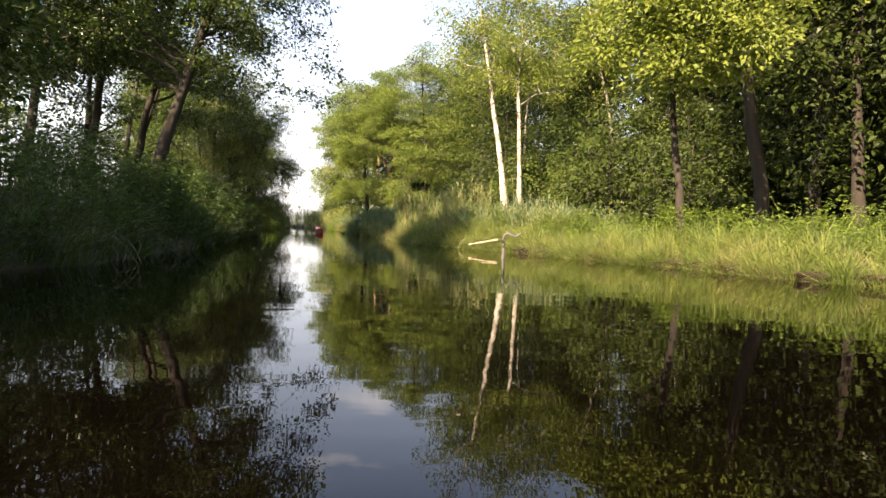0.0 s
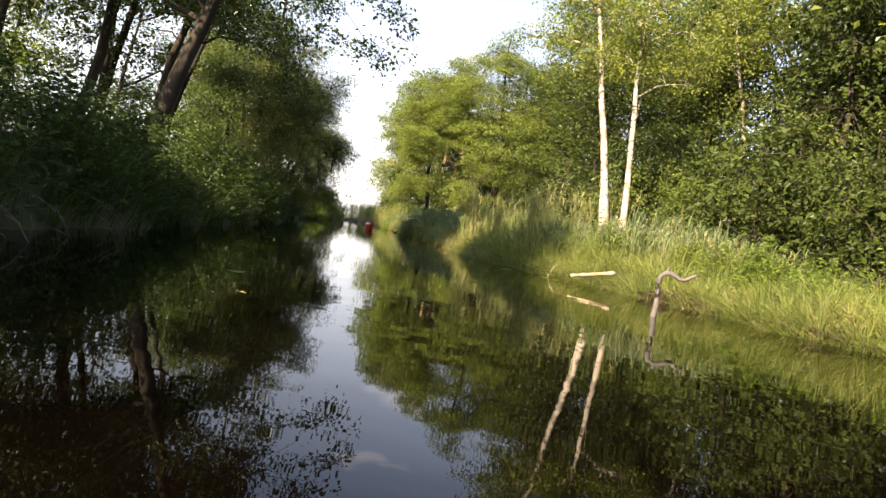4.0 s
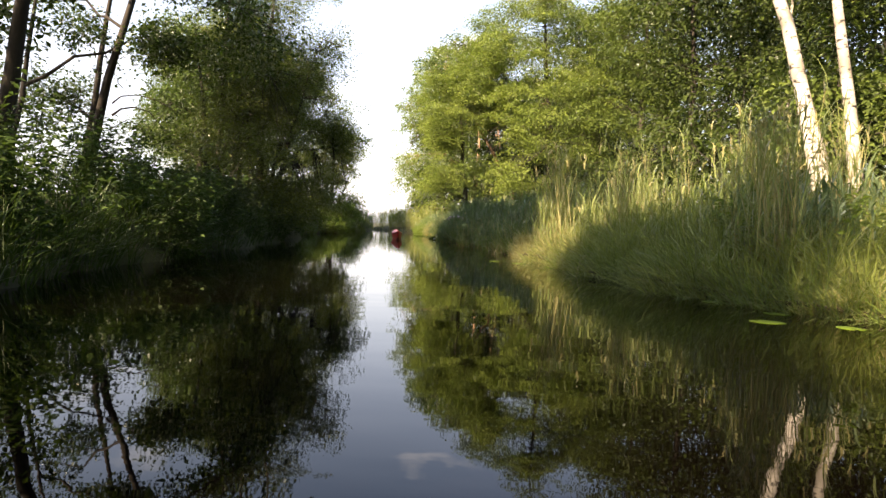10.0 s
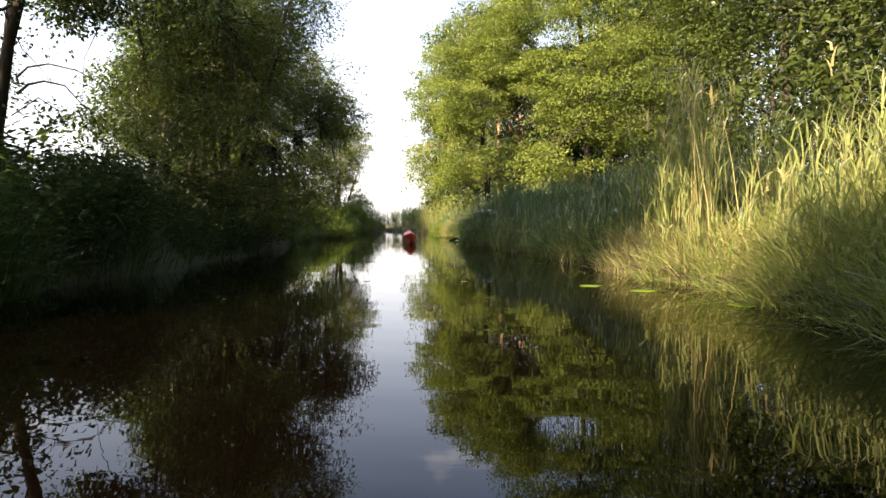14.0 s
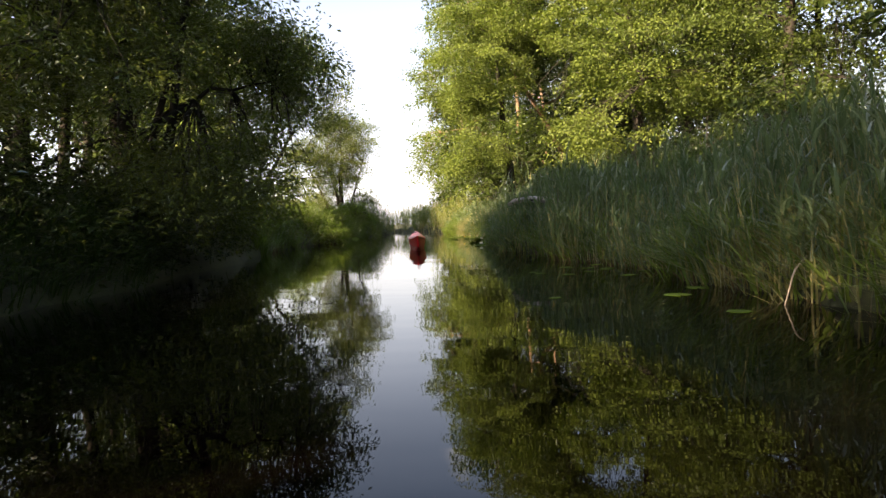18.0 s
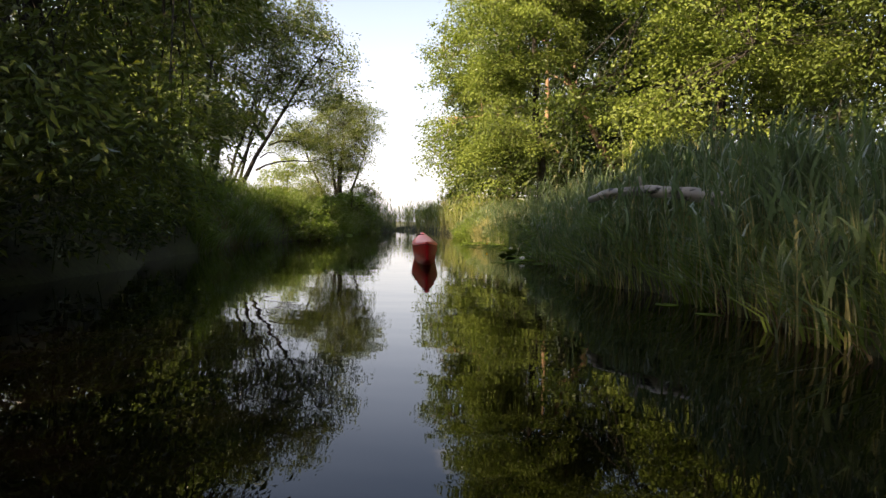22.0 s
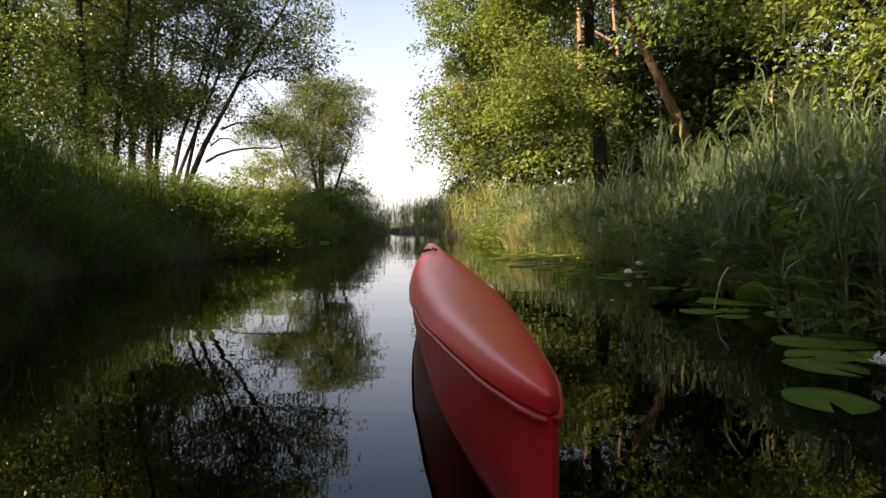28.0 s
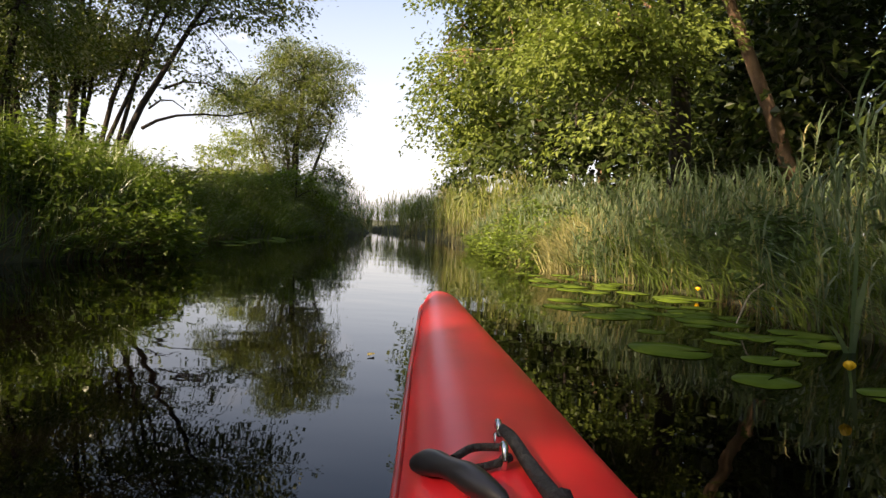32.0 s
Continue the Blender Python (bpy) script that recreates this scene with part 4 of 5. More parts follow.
make_tree("multi_stemmed_alder", (-19.6, 45.0, 0.6), 12.5, [(0.2, 0, 10.2, 2.8, 2.4, 1.9), (0, 0, 4.2, 2.4, 2.4, 2.2), (0, 0, 7.6, 2.6, 2.4, 2.0), (0.4, 0, 2.0, 2.0, 1.6, 1.2)], "open alder with several leaning stems on the bank", "tree", BARK, HALF_LIT_LEAF, 0.15, (0.3, 0), 0.0, 520, 66, 0.105, 0.58, gap=0.0, seed=92, limbs=8, bare=0.3, stems=((0.8, 0.1, 1.2, 0, 9.5, 0.11),))
make_tree("multi_stemmed_alder", (-20.6, 42.2, 0.6), 12.5, [(0.4, 0, 10.2, 2.8, 2.4, 1.9), (0, 0, 4.4, 2.2, 2.2, 1.9), (0.4, 0, 2.0, 2.0, 1.6, 1.2), (0.6, 0, 7.6, 2.6, 2.4, 2.0), (-1.6, 0.2, 5.6, 1.8, 1.8, 1.8)], "open alder with several leaning stems on the bank", "tree", BARK, HALF_LIT_LEAF, 0.16, (0.5, 0), 0.0, 520, 66, 0.105, 0.58, gap=0.0, seed=102, limbs=9, bare=0.3, stems=((0.7, 0.1, 1.8, 0, 9.5, 0.12), (-0.7, 0.2, -0.5, 0, 9.5, 0.11)))
make_tree("multi_stemmed_alder", (-19.0, 39.6, 0.6), 10.0, [(0, 0, 4.4, 2.4, 2.4, 2.2), (0, 0, 7.6, 2.4, 2.4, 2.0)], "open alder with several leaning stems on the bank", "tree", BARK, HALF_LIT_LEAF, 0.13, (0.3, 0), 0.0, 330, 70, 0.105, 0.58, gap=0.05, seed=97, limbs=8, bare=0.3, stems=((0.8, 0.1, 1.2, 0, 9.5, 0.11),))
make_tree("round_willow", (-18.9, 60.2, 0.5), 7.6, [(1.9, 0, 6.0, 1.3, 1.2, 1.5), (0.2, 0, 7.0, 1.9, 1.6, 1.1), (-1.9, 0, 5.5, 1.8, 1.5, 1.1), (-3.5, 0, 5.1, 1.2, 1.0, 0.7), (1.1, 0, 4.1, 1.3, 1.0, 0.9), (-0.4, 0, 3.6, 1.6, 1.3, 1.2), (-0.2, 0, 5.3, 1.7, 1.4, 1.1), (1.6, 0.2, 1.9, 1.1, 0.9, 0.9), (-1.0, 0, 2.0, 1.3, 1.0, 0.9)], "round-crowned willow by the bend of the stream", "tree", BARK, WILLOW_LEAF, 0.24, (0.5, 0), 0.0, 900, 60, 0.115, 0.5, seed=93, limbs=11, bare=0.25, width=0.42, stems=((0.3, 0.2, 1.5, 0.2, 5.2, 0.13), (-0.3, 0.1, -2.4, 0.1, 6.2, 0.13), (0.1, -0.1, -0.7, 0, 6.8, 0.13)), gap=-0.5)
make_tree("pale_bush", (-25.2, 66.0, 0.5), 5.2, [(0, 0, 3.0, 1.9, 1.8, 2.0), (1.9, 0, 2.0, 1.6, 1.5, 1.3), (-1.9, 0, 1.7, 1.6, 1.5, 1.2)], "pale sunlit willow bush behind the bank", "bush", BARK, BIRCH_LEAF, 0.08, (0.2, 0), 0.0, 260, 60, 0.14, 0.5, seed=94, limbs=7, bare=0.1)
make_tree("bank_bush", (-14.3, 50.2, 0.4), 2.0, [(0, 0, 0.8, 0.8, 0.9, 0.7), (0.4, 0.5, 0.4, 0.7, 0.9, 0.5), (-0.7, -0.4, 0.7, 0.8, 0.9, 0.6)], "low green bush on the bank before the bend", "bush", BARK, HERB, 0.05, (0.1, 0), 0.0, 90, 60, 0.10, 0.32, seed=95, limbs=6, bare=0.1)
make_tree("bank_bush", (-11.0, 58.6, 0.4), 3.0, [(0, 0, 1.0, 1.6, 1.4, 1.2), (-0.6, 0.6, 0.5, 1.2, 1.2, 0.7)], "yellowish sunlit bush behind the reeds", "bush", BARK, BIRCH_LEAF, 0.05, (0.1, 0), 0.0, 90, 60, 0.15, 0.45, seed=96, limbs=6, bare=0.1)

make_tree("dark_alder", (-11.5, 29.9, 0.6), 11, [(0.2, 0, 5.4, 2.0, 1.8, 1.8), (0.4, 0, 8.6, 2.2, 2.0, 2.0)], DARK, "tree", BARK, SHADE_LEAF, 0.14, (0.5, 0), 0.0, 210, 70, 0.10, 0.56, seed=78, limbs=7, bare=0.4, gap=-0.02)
# Shade-coloured leaves here stand for a crown seen against the light.
make_tree("field_alder", (-13.8, 31.5, 0.6), 7.4, [(-0.2, 0, 3.3, 1.8, 2.0, 1.5), (0.1, 0, 4.9, 1.8, 1.9, 1.2)], "alder behind the bank with leaves coloured dark as in shade", "tree", BARK, SHADE_LEAF, 0.13, (0.6, 0), 0.0, 195, 76, 0.105, 0.52, gap=0.0, seed=79, limbs=8, bare=0.25, stems=((0.6, 0.3, 1.4, 0.2, 6.6, 0.08),))
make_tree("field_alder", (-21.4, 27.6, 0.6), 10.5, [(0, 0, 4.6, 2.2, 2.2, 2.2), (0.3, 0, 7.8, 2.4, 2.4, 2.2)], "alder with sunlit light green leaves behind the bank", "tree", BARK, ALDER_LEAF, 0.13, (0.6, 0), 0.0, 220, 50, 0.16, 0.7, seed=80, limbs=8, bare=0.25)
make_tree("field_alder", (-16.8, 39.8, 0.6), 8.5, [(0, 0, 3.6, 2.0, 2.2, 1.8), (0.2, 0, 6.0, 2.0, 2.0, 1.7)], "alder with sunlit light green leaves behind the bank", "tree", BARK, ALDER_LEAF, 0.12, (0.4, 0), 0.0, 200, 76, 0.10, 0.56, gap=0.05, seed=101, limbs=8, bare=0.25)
# Unseen tree beside the start, added to keep sun off the left bank.
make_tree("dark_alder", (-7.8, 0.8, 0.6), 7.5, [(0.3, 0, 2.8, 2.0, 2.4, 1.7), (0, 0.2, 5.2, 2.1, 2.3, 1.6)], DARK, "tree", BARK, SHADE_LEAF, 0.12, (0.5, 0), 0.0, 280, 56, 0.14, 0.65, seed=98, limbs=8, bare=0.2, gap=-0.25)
# Three unseen alders further left, added only to block the sun.
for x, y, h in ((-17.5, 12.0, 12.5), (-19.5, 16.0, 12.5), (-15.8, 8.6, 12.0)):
    make_tree("field_alder", (x, y, 0.6), h, [(0, 0, h - 6.4, 2.4, 2.4, 1.9), (0.2, 0, h - 3.4, 2.6, 2.6, 1.9), (0, 0, h - 1.4, 1.8, 1.8, 1.2)], "unseen tall alder added to shade the left bank", "tree", BARK, SHADE_LEAF, 0.17, (0.4, 0.2), 0.1, 200, 34, 0.2, 0.75, seed=int(h * 7 - x), limbs=7, bare=0.3, gap=-0.3)
# Two more unseen trees added behind the start as sun blockers.
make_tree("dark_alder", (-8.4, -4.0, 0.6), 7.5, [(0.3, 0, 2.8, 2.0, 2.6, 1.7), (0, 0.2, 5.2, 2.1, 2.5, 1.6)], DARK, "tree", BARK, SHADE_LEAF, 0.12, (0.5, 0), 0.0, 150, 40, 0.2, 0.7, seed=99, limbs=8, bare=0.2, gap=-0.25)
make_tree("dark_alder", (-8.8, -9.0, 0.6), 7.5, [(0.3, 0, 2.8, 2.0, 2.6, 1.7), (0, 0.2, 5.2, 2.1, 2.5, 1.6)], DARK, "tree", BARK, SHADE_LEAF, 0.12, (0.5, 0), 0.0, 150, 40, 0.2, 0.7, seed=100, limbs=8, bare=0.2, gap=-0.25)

# ---------------- the kayak, moored at the end of the way ----------------
KAYAK_RED = paint_mat("red_kayak_plastic", (0.72, 0.022, 0.028), 0.36, 0.0, 0.0, 0.12, 0.05)
KAYAK_RIM = paint_mat("scuffed_red_rim", (0.42, 0.02, 0.018), 0.42, 0.0, 0.1, 0.25, 0.15)
BLACK = paint_mat("black_rubber", (0.012, 0.012, 0.014), 0.42, 0.0, 0.0, 0.3, 0.1)
CORD = rough_mat("black_cord", (0.010, 0.010, 0.010), (0.035, 0.033, 0.03), 60.0, 0.85, 0.8, fine=220.0)
STEEL = paint_mat("steel_fitting", (0.62, 0.62, 0.60), 0.22, 1.0, 0.0, 0.1, 0.02)
TIP, AFT, STARBOARD = np.array([-7.362, 35.47]), np.array([0.2474, -0.9689]), np.array([0.9689, 0.2474])


def hull_half(s):
    return np.interp(s, [-0.012, 0, 0.03, 0.10, 0.30, 0.70, 1.04, 1.5, 2.1, 2.8, 3.4, 4.0, 4.5, 4.8, 4.95, 5.0, 5.012], [0.0, 0.022, 0.036, 0.044, 0.056, 0.082, 0.099, 0.137, 0.165, 0.18, 0.175, 0.14, 0.09, 0.055, 0.025, 0.01, 0.0])


def rim_z(s):
    return np.interp(s, [0, 0.15, 0.6, 1.04, 1.5, 2.2, 3.0, 4.0, 5.0], [0.285, 0.288, 0.272, 0.256, 0.238, 0.215, 0.205, 0.215, 0.265])


def kayak_at(s, l, z):
    s, l, z = np.broadcast_arrays(np.asarray(s, float), np.asarray(l, float), np.asarray(z, float))
    xy = AFT * s[..., None] + STARBOARD * l[..., None]
    return np.concatenate([xy, z[..., None]], -1)


def strip(rows):
    """A sheet through rows of points: corners and four-sided faces."""
    rows = np.asarray(rows, float)
    n, m = rows.shape[:2]
    i, j = np.meshgrid(np.arange(n - 1), np.arange(m - 1), indexing="ij")
    q = np.stack([i * m + j, i * m + j + 1, (i + 1) * m + j + 1, (i + 1) * m + j], -1).reshape(-1, 4)
    return rows.reshape(-1, 3), q


kayak = thing("kayak", (*TIP, 0), "red plastic kayak with a black carrying toggle on its bow", "kayak")
stations = np.concatenate([[-0.012, -0.010, -0.006], np.linspace(0, 0.3, 14), np.linspace(0.36, 5.0, 80), [5.012]])
arc = np.sin(np.linspace(-1, 1, 21) * math.pi / 2)
rows = []
for s in stations:
    w = hull_half(s)
    rows.append(kayak_at(s, arc * w, rim_z(s) + 0.002 + (0.022 + 0.16 * w) * (1 - np.abs(arc) ** 4)))
part("deck", mesh_from("deck", *strip(rows), None, KAYAK_RED, True), kayak)
rows = []
for s in stations:
    w, zr = hull_half(s), rim_z(s)
    deep = np.interp(s, [0, 0.25, 1.0, 4.2, 5.0], [0.10, -0.03, -0.10, -0.10, 0.08])
    rows.append(kayak_at(s, np.array([1, 0.96, 0.82, 0.45, 0, -0.45, -0.82, -0.96, -1]) * w, np.array([zr, zr * 0.6, zr * 0.25 + deep * 0.4, deep * 0.95, deep, deep * 0.95, zr * 0.25 + deep * 0.4, zr * 0.6, zr])))
part("hull", mesh_from("hull", *strip(rows), None, KAYAK_RED, True), kayak)
for side in (-1, 1):
    p = kayak_at(stations, side * (hull_half(stations) + 0.004), rim_z(stations) - 0.006)
    part("rim", mesh_from("rim", *tube(p, np.full(len(p), 0.0045), 8), None, KAYAK_RIM, True), kayak, "scuffed red rim where deck meets hull")


def deck_z(s, l):
    w = hull_half(s)
    return rim_z(s) + 0.002 + (0.022 + 0.16 * w) * (1 - abs(l / w) ** 4)


def off_axis(x, y):
    d = np.array([x, y]) - TIP
    return float(d @ AFT), float(d @ STARBOARD)


def deck_line(points, lift):
    out = []
    for x, y, up in points:
        s, l = off_axis(x, y)
        out.append(kayak_at(s, l, deck_z(s, np.clip(l, -hull_half(s), hull_half(s))) + lift + up))
    return np.array(out)


def bent(points, n):
    t = np.linspace(0, len(points) - 1, n)
    base = np.stack([np.interp(t, np.arange(len(points)), points[:, k]) for k in range(3)], 1)
    soft = base.copy()
    for _ in range(3):
        soft[1:-1] = (soft[:-2] + 2 * soft[1:-1] + soft[2:]) / 4
    return soft


grip = bent(deck_line([(-7.188, 34.424, 0.0), (-7.163, 34.393, 0.002), (-7.135, 34.360, 0.002), (-7.100, 34.322, 0.0)], 0.011), 16)
u = np.linspace(-1, 1, 16)
part("toggle", mesh_from("toggle", *tube(grip, 0.0098 * np.sqrt(np.clip(1 - u**8, 0.08, 1)) * (1 - 0.12 * np.cos(u * 7)), 12), None, BLACK, True), kayak, "black rubber carrying toggle")
loop = bent(deck_line([(-7.148, 34.388, 0.008), (-7.138, 34.416, 0.004), (-7.122, 34.424, 0.002), (-7.108, 34.420, 0.004)], 0.006), 14)
part("cord", mesh_from("cord", *tube(loop, np.full(14, 0.0034), 7), None, CORD, True), kayak, "black braided cord")
loop = bent(deck_line([(-7.136, 34.372, 0.006), (-7.124, 34.390, 0.0), (-7.112, 34.402, 0.0), (-7.104, 34.408, 0.003)], 0.005), 14)
part("cord", mesh_from("cord", *tube(loop, np.full(14, 0.0034), 7), None, CORD, True), kayak, "black braided cord")
loop = bent(deck_line([(-7.116, 34.452, 0.008), (-7.106, 34.436, 0.008), (-7.092, 34.402, 0.003), (-7.078, 34.366, 0.002), (-7.064, 34.330, 0.002)], 0.006), 20)
part("strap", mesh_from("strap", *tube(loop, np.linspace(0.0048, 0.0068, 20), 8), None, CORD, True), kayak, "black webbing strap")
for x, y in ((-7.119, 34.455), (-7.110, 34.404)):
    s, l = off_axis(x, y)
    ring = np.linspace(0, 2 * np.pi, 17)
    p = kayak_at(s + 0.007 * np.cos(ring), l + 0.0 * ring, deck_z(s, l) + 0.009 + 0.010 * np.sin(ring))
    part("eyelet", mesh_from("eyelet", *tube(p, np.full(17, 0.0028), 7), None, STEEL, True), kayak, "bright steel eyelet")
s, l = off_axis(-7.066, 34.336)
knot = bmesh.new()
bmesh.ops.create_icosphere(knot, subdivisions=2, radius=0.010)
for v in knot.verts:
    v.co *= 1 + 0.18 * noise.noise(v.co * 160)
    v.co += Vector(kayak_at(s, l, deck_z(s, l) + 0.010))
knot_mesh = bpy.data.meshes.new("knot")
knot.to_mesh(knot_mesh)
knot_mesh.materials.append(CORD)
part("knot", knot_mesh, kayak, "knotted end of black webbing")


# ---------------- fallen wood ----------------
def branch(name, points, r0, r1, mat, label, category="log", seed=3, stubs=0, group=""):
    """A fallen branch or log along points, with broken side stubs."""
    rng = np.random.default_rng(seed)
    pts = np.array(points, float)
    base = pts[0].copy()
    ob = thing(name, base, label, category, group)
    line = bent(pts - base, 18)
    v, q = tube(line, np.linspace(r0, r1, 18) * (1 + 0.10 * rng.standard_normal(18)), 10, rng, 0.05)
    n = len(v)
    v = np.concatenate([v, [line[0], line[-1]]])
    caps = [[n, (k + 1) % 10, k] for k in range(10)] + [[n + 1, n - 10 + k, n - 10 + (k + 1) % 10] for k in range(10)]
    part("stem", mesh_from("stem", v, q, caps, mat, True), ob)
    for k in range(stubs):
        at = line[rng.integers(3, 15)]
        way = unit(rng.standard_normal(3) + np.array([0, 0, 0.9]))
        far = rng.uniform(0.06, 0.16)
        part("stub", mesh_from("stub", *tube(np.stack([at, at + way * far * 0.5, at + way * far]), [r0 * 0.45, r0 * 0.35, r0 * 0.25], 7), None, mat, True), ob)
    return ob


MAUVE_WOOD = rough_mat("mauve_grey_bark", (0.032, 0.03, 0.031), (0.12, 0.115, 0.12), 9.0, 0.85, 0.7)
GREY_WOOD = rough_mat("weathered_grey_wood", (0.035, 0.031, 0.027), (0.13, 0.12, 0.105), 7.0, 0.9, 0.8, (1, 1, 1))
PALE_WOOD = rough_mat("bare_pale_wood", (0.20, 0.165, 0.11), (0.42, 0.36, 0.26), 7.0, 0.8, 0.5, (1, 1, 1))
branch("birch_log", [(-4.36, 29.80, 0.73), (-4.20, 29.45, 0.78), (-3.95, 28.98, 0.77), (-3.70, 28.5, 0.72), (-3.55, 28.22, 0.66)], 0.034, 0.052, BIRCH, "fallen white birch log lying in the reeds", stubs=3, seed=5)
branch("bare_log", [(0.56, 13.15, 0.14), (0.8, 13.27, 0.18), (1.0, 13.35, 0.22), (1.2, 13.45, 0.25)], 0.022, 0.03, PALE_WOOD, "bare pale log sticking out of the grassy bank", seed=6, stubs=1)
CROOK = [(0.0, -0.5), (0.0, 0.0), (0.03, 0.13), (0.045, 0.20), (0.01, 0.29), (0.0, 0.36), (0.04, 0.42), (0.11, 0.45), (0.17, 0.40), (0.22, 0.33), (0.27, 0.42), (0.33, 0.44)]
branch("bent_branch", [(1.0 + 0.918 * u, 10.29 - 0.396 * u, z) for u, z in CROOK], 0.031, 0.015, MAUVE_WOOD, "crooked grey-brown branch hooking up out of the water", "branch", seed=7, stubs=2)
branch("mooring_post", [(-8.35, 26.0, -0.5), (-8.34, 26.0, 0.2), (-8.32, 25.99, 0.85)], 0.045, 0.04, GREY_WOOD, "old grey wooden post standing in the shaded water", "post", seed=8)
branch("dead_branch", [(-17.2, 59.0, 0.4), (-16.6, 58.9, 1.0), (-15.9, 58.8, 1.3), (-15.2, 58.7, 1.2)], 0.05, 0.015, GREY_WOOD, "bare dead branch below the round willow", "branch", seed=9, stubs=3)
for k, (x, y, dx, dy, far) in enumerate([(-4.2, 30.6, -0.35, -0.3, 0.5), (-3.95, 29.2, -0.3, -0.35, 0.4), (-5.9, 37.6, -0.4, -0.25, 0.45), (-5.25, 33.4, -0.3, -0.3, 0.35), (-1.1, 18.2, -0.25, -0.5, 0.5), (0.5, 14.6, -0.4, -0.3, 0.4), (-2.3, 23.2, -0.4, -0.4, 0.45)]):
    branch("broken_reed", [(x, y, 0.22), (x + dx * far * 0.5, y + dy * far * 0.5, 0.16), (x + dx * far, y + dy * far, -0.05)], 0.005, 0.003, PALE_WOOD, "broken straw-coloured reed lying over the water's edge", "reed", seed=20 + k, group="broken reeds at the water's edge")


# ---------------- water lilies ----------------
def pad_mesh(seed, cup=0.0):
    """A round floating leaf with a notch, gently waved, a few millimetres thick."""
    rng = np.random.default_rng(seed)
    n, rings = 20, 2
    a = np.linspace(0.16, 2 * np.pi - 0.16, n)
    wave = rng.uniform(0, 6, 3)
    rad = 1 + 0.05 * np.sin(2 * a + wave[0]) + 0.03 * np.sin(5 * a + wave[1])
    top = [np.array([[0.06, 0, 0.004]])]
    for k in range(1, rings + 1):
        r = rad * k / rings
        z = 0.004 + (k / rings) ** 2 * (0.006 * np.sin(3 * a + wave[2]) + 0.005 + cup * (0.5 + 0.5 * np.cos(a - 1)))
        top.append(np.stack([r * np.cos(a), r * np.sin(a) * 0.92, z], 1))
    top = np.concatenate(top)
    low = top - np.array([0, 0, 0.010])
    v = np.concatenate([top, low])
    tris, quads, m = [], [], len(top)
    for k in range(n - 1):
        tris += [[0, 1 + k, 2 + k], [m, m + 2 + k, m + 1 + k]]
        for r in range(rings - 1):
            b = 1 + r * n + k
            quads += [[b, b + n, b + n + 1, b + 1], [m + b, m + b + 1, m + b + n + 1, m + b + n]]
        e = 1 + (rings - 1) * n + k
        quads.append([e, m + e, m + e + 1, e + 1])
    return mesh_from("pad", v, quads, tris, PAD, True)


PADS = [pad_mesh(k) for k in range(5)]
CUPPED = [pad_mesh(10 + k, 0.28) for k in range(3)]
PAD_LABEL, PAD_GROUP = "round green lily pad floating on dark water", "lily pads"


def lay_pad(x, y, r, turn, rng, cupped=False, tilt=(0, 0)):
    ob = new("lily_pad", rng.choice(CUPPED if cupped else PADS))
    ob.matrix_world = pose(x, y, 0.0015 + (0.05 * r if cupped else 0), tilt[0], tilt[1], turn) @ Matrix.Diagonal((r, r * rng.uniform(0.85, 1.1), r, 1))
    return tagged(ob, "green lily pad with a raised curling edge" if cupped else PAD_LABEL, "lily pad", PAD_GROUP)


rng = random.Random(31)
for x, y, r in [(-6.58, 36.56, 0.21), (-6.35, 36.12, 0.15), (-6.22, 36.48, 0.13), (-6.58, 37.02, 0.09), (-5.86, 36.98, 0.17), (-5.98, 36.02, 0.15), (-6.02, 36.72, 0.12), (-6.3, 36.85, 0.10),
                (-5.42, 33.27, 0.14), (-5.25, 33.3, 0.12), (-5.10, 32.45, 0.17), (-5.28, 32.05, 0.16), (-5.06, 32.2, 0.15), (-5.42, 31.66, 0.15), (-4.92, 32.8, 0.15), (-5.0, 33.2, 0.14),
                (-6.05, 35.6, 0.13), (-5.7, 35.5, 0.14), (-5.5, 36.1, 0.12),
                (-3.95, 27.9, 0.12), (-3.78, 27.52, 0.11)] + [
                (-3.77, 25.4, 0.09), (-3.7, 25.25, 0.08), (-3.94, 24.95, 0.06), (-3.45, 25.7, 0.08), (-3.2, 25.95, 0.10), (-3.3, 25.6, 0.10), (-3.47, 25.05, 0.10), (-3.28, 25.25, 0.09),
                (-3.5, 25.8, 0.10), (-3.0, 24.8, 0.11), (-3.12, 25.5, 0.10), (-2.86, 23.55, 0.12), (-2.85, 25.1, 0.10), (-2.7, 23.85, 0.12), (-3.45, 26.8, 0.12), (-3.15, 25.4, 0.10), (-3.55, 23.6, 0.07),
                (-4.2, 20.7, 0.04), (-3.3, 20.65, 0.04), (-2.7, 22.9, 0.09), (-2.25, 20.3, 0.12), (-1.9, 19.95, 0.13), (-1.45, 19.2, 0.12), (-0.3, 15.0, 0.12), (0.1, 14.9, 0.10), (0.3, 14.2, 0.13), (0.45, 13.95, 0.12),
                (-0.36, 15.95, 0.10), (-0.1, 15.4, 0.10), (-2.25, 8.5, 0.085), (0.3, 15.5, 0.10), (-0.75, 17.05, 0.10)]:
    lay_pad(x, y, r * (0.65 if 22 < y < 30 else 0.8), rng.uniform(0, 360), rng)
for k in range(26):
    y = rng.uniform(37.0, 40.5)
    lay_pad(float(right_x(y)) - rng.uniform(0.15, 0.85), y, rng.uniform(0.07, 0.15), rng.uniform(0, 360), rng)
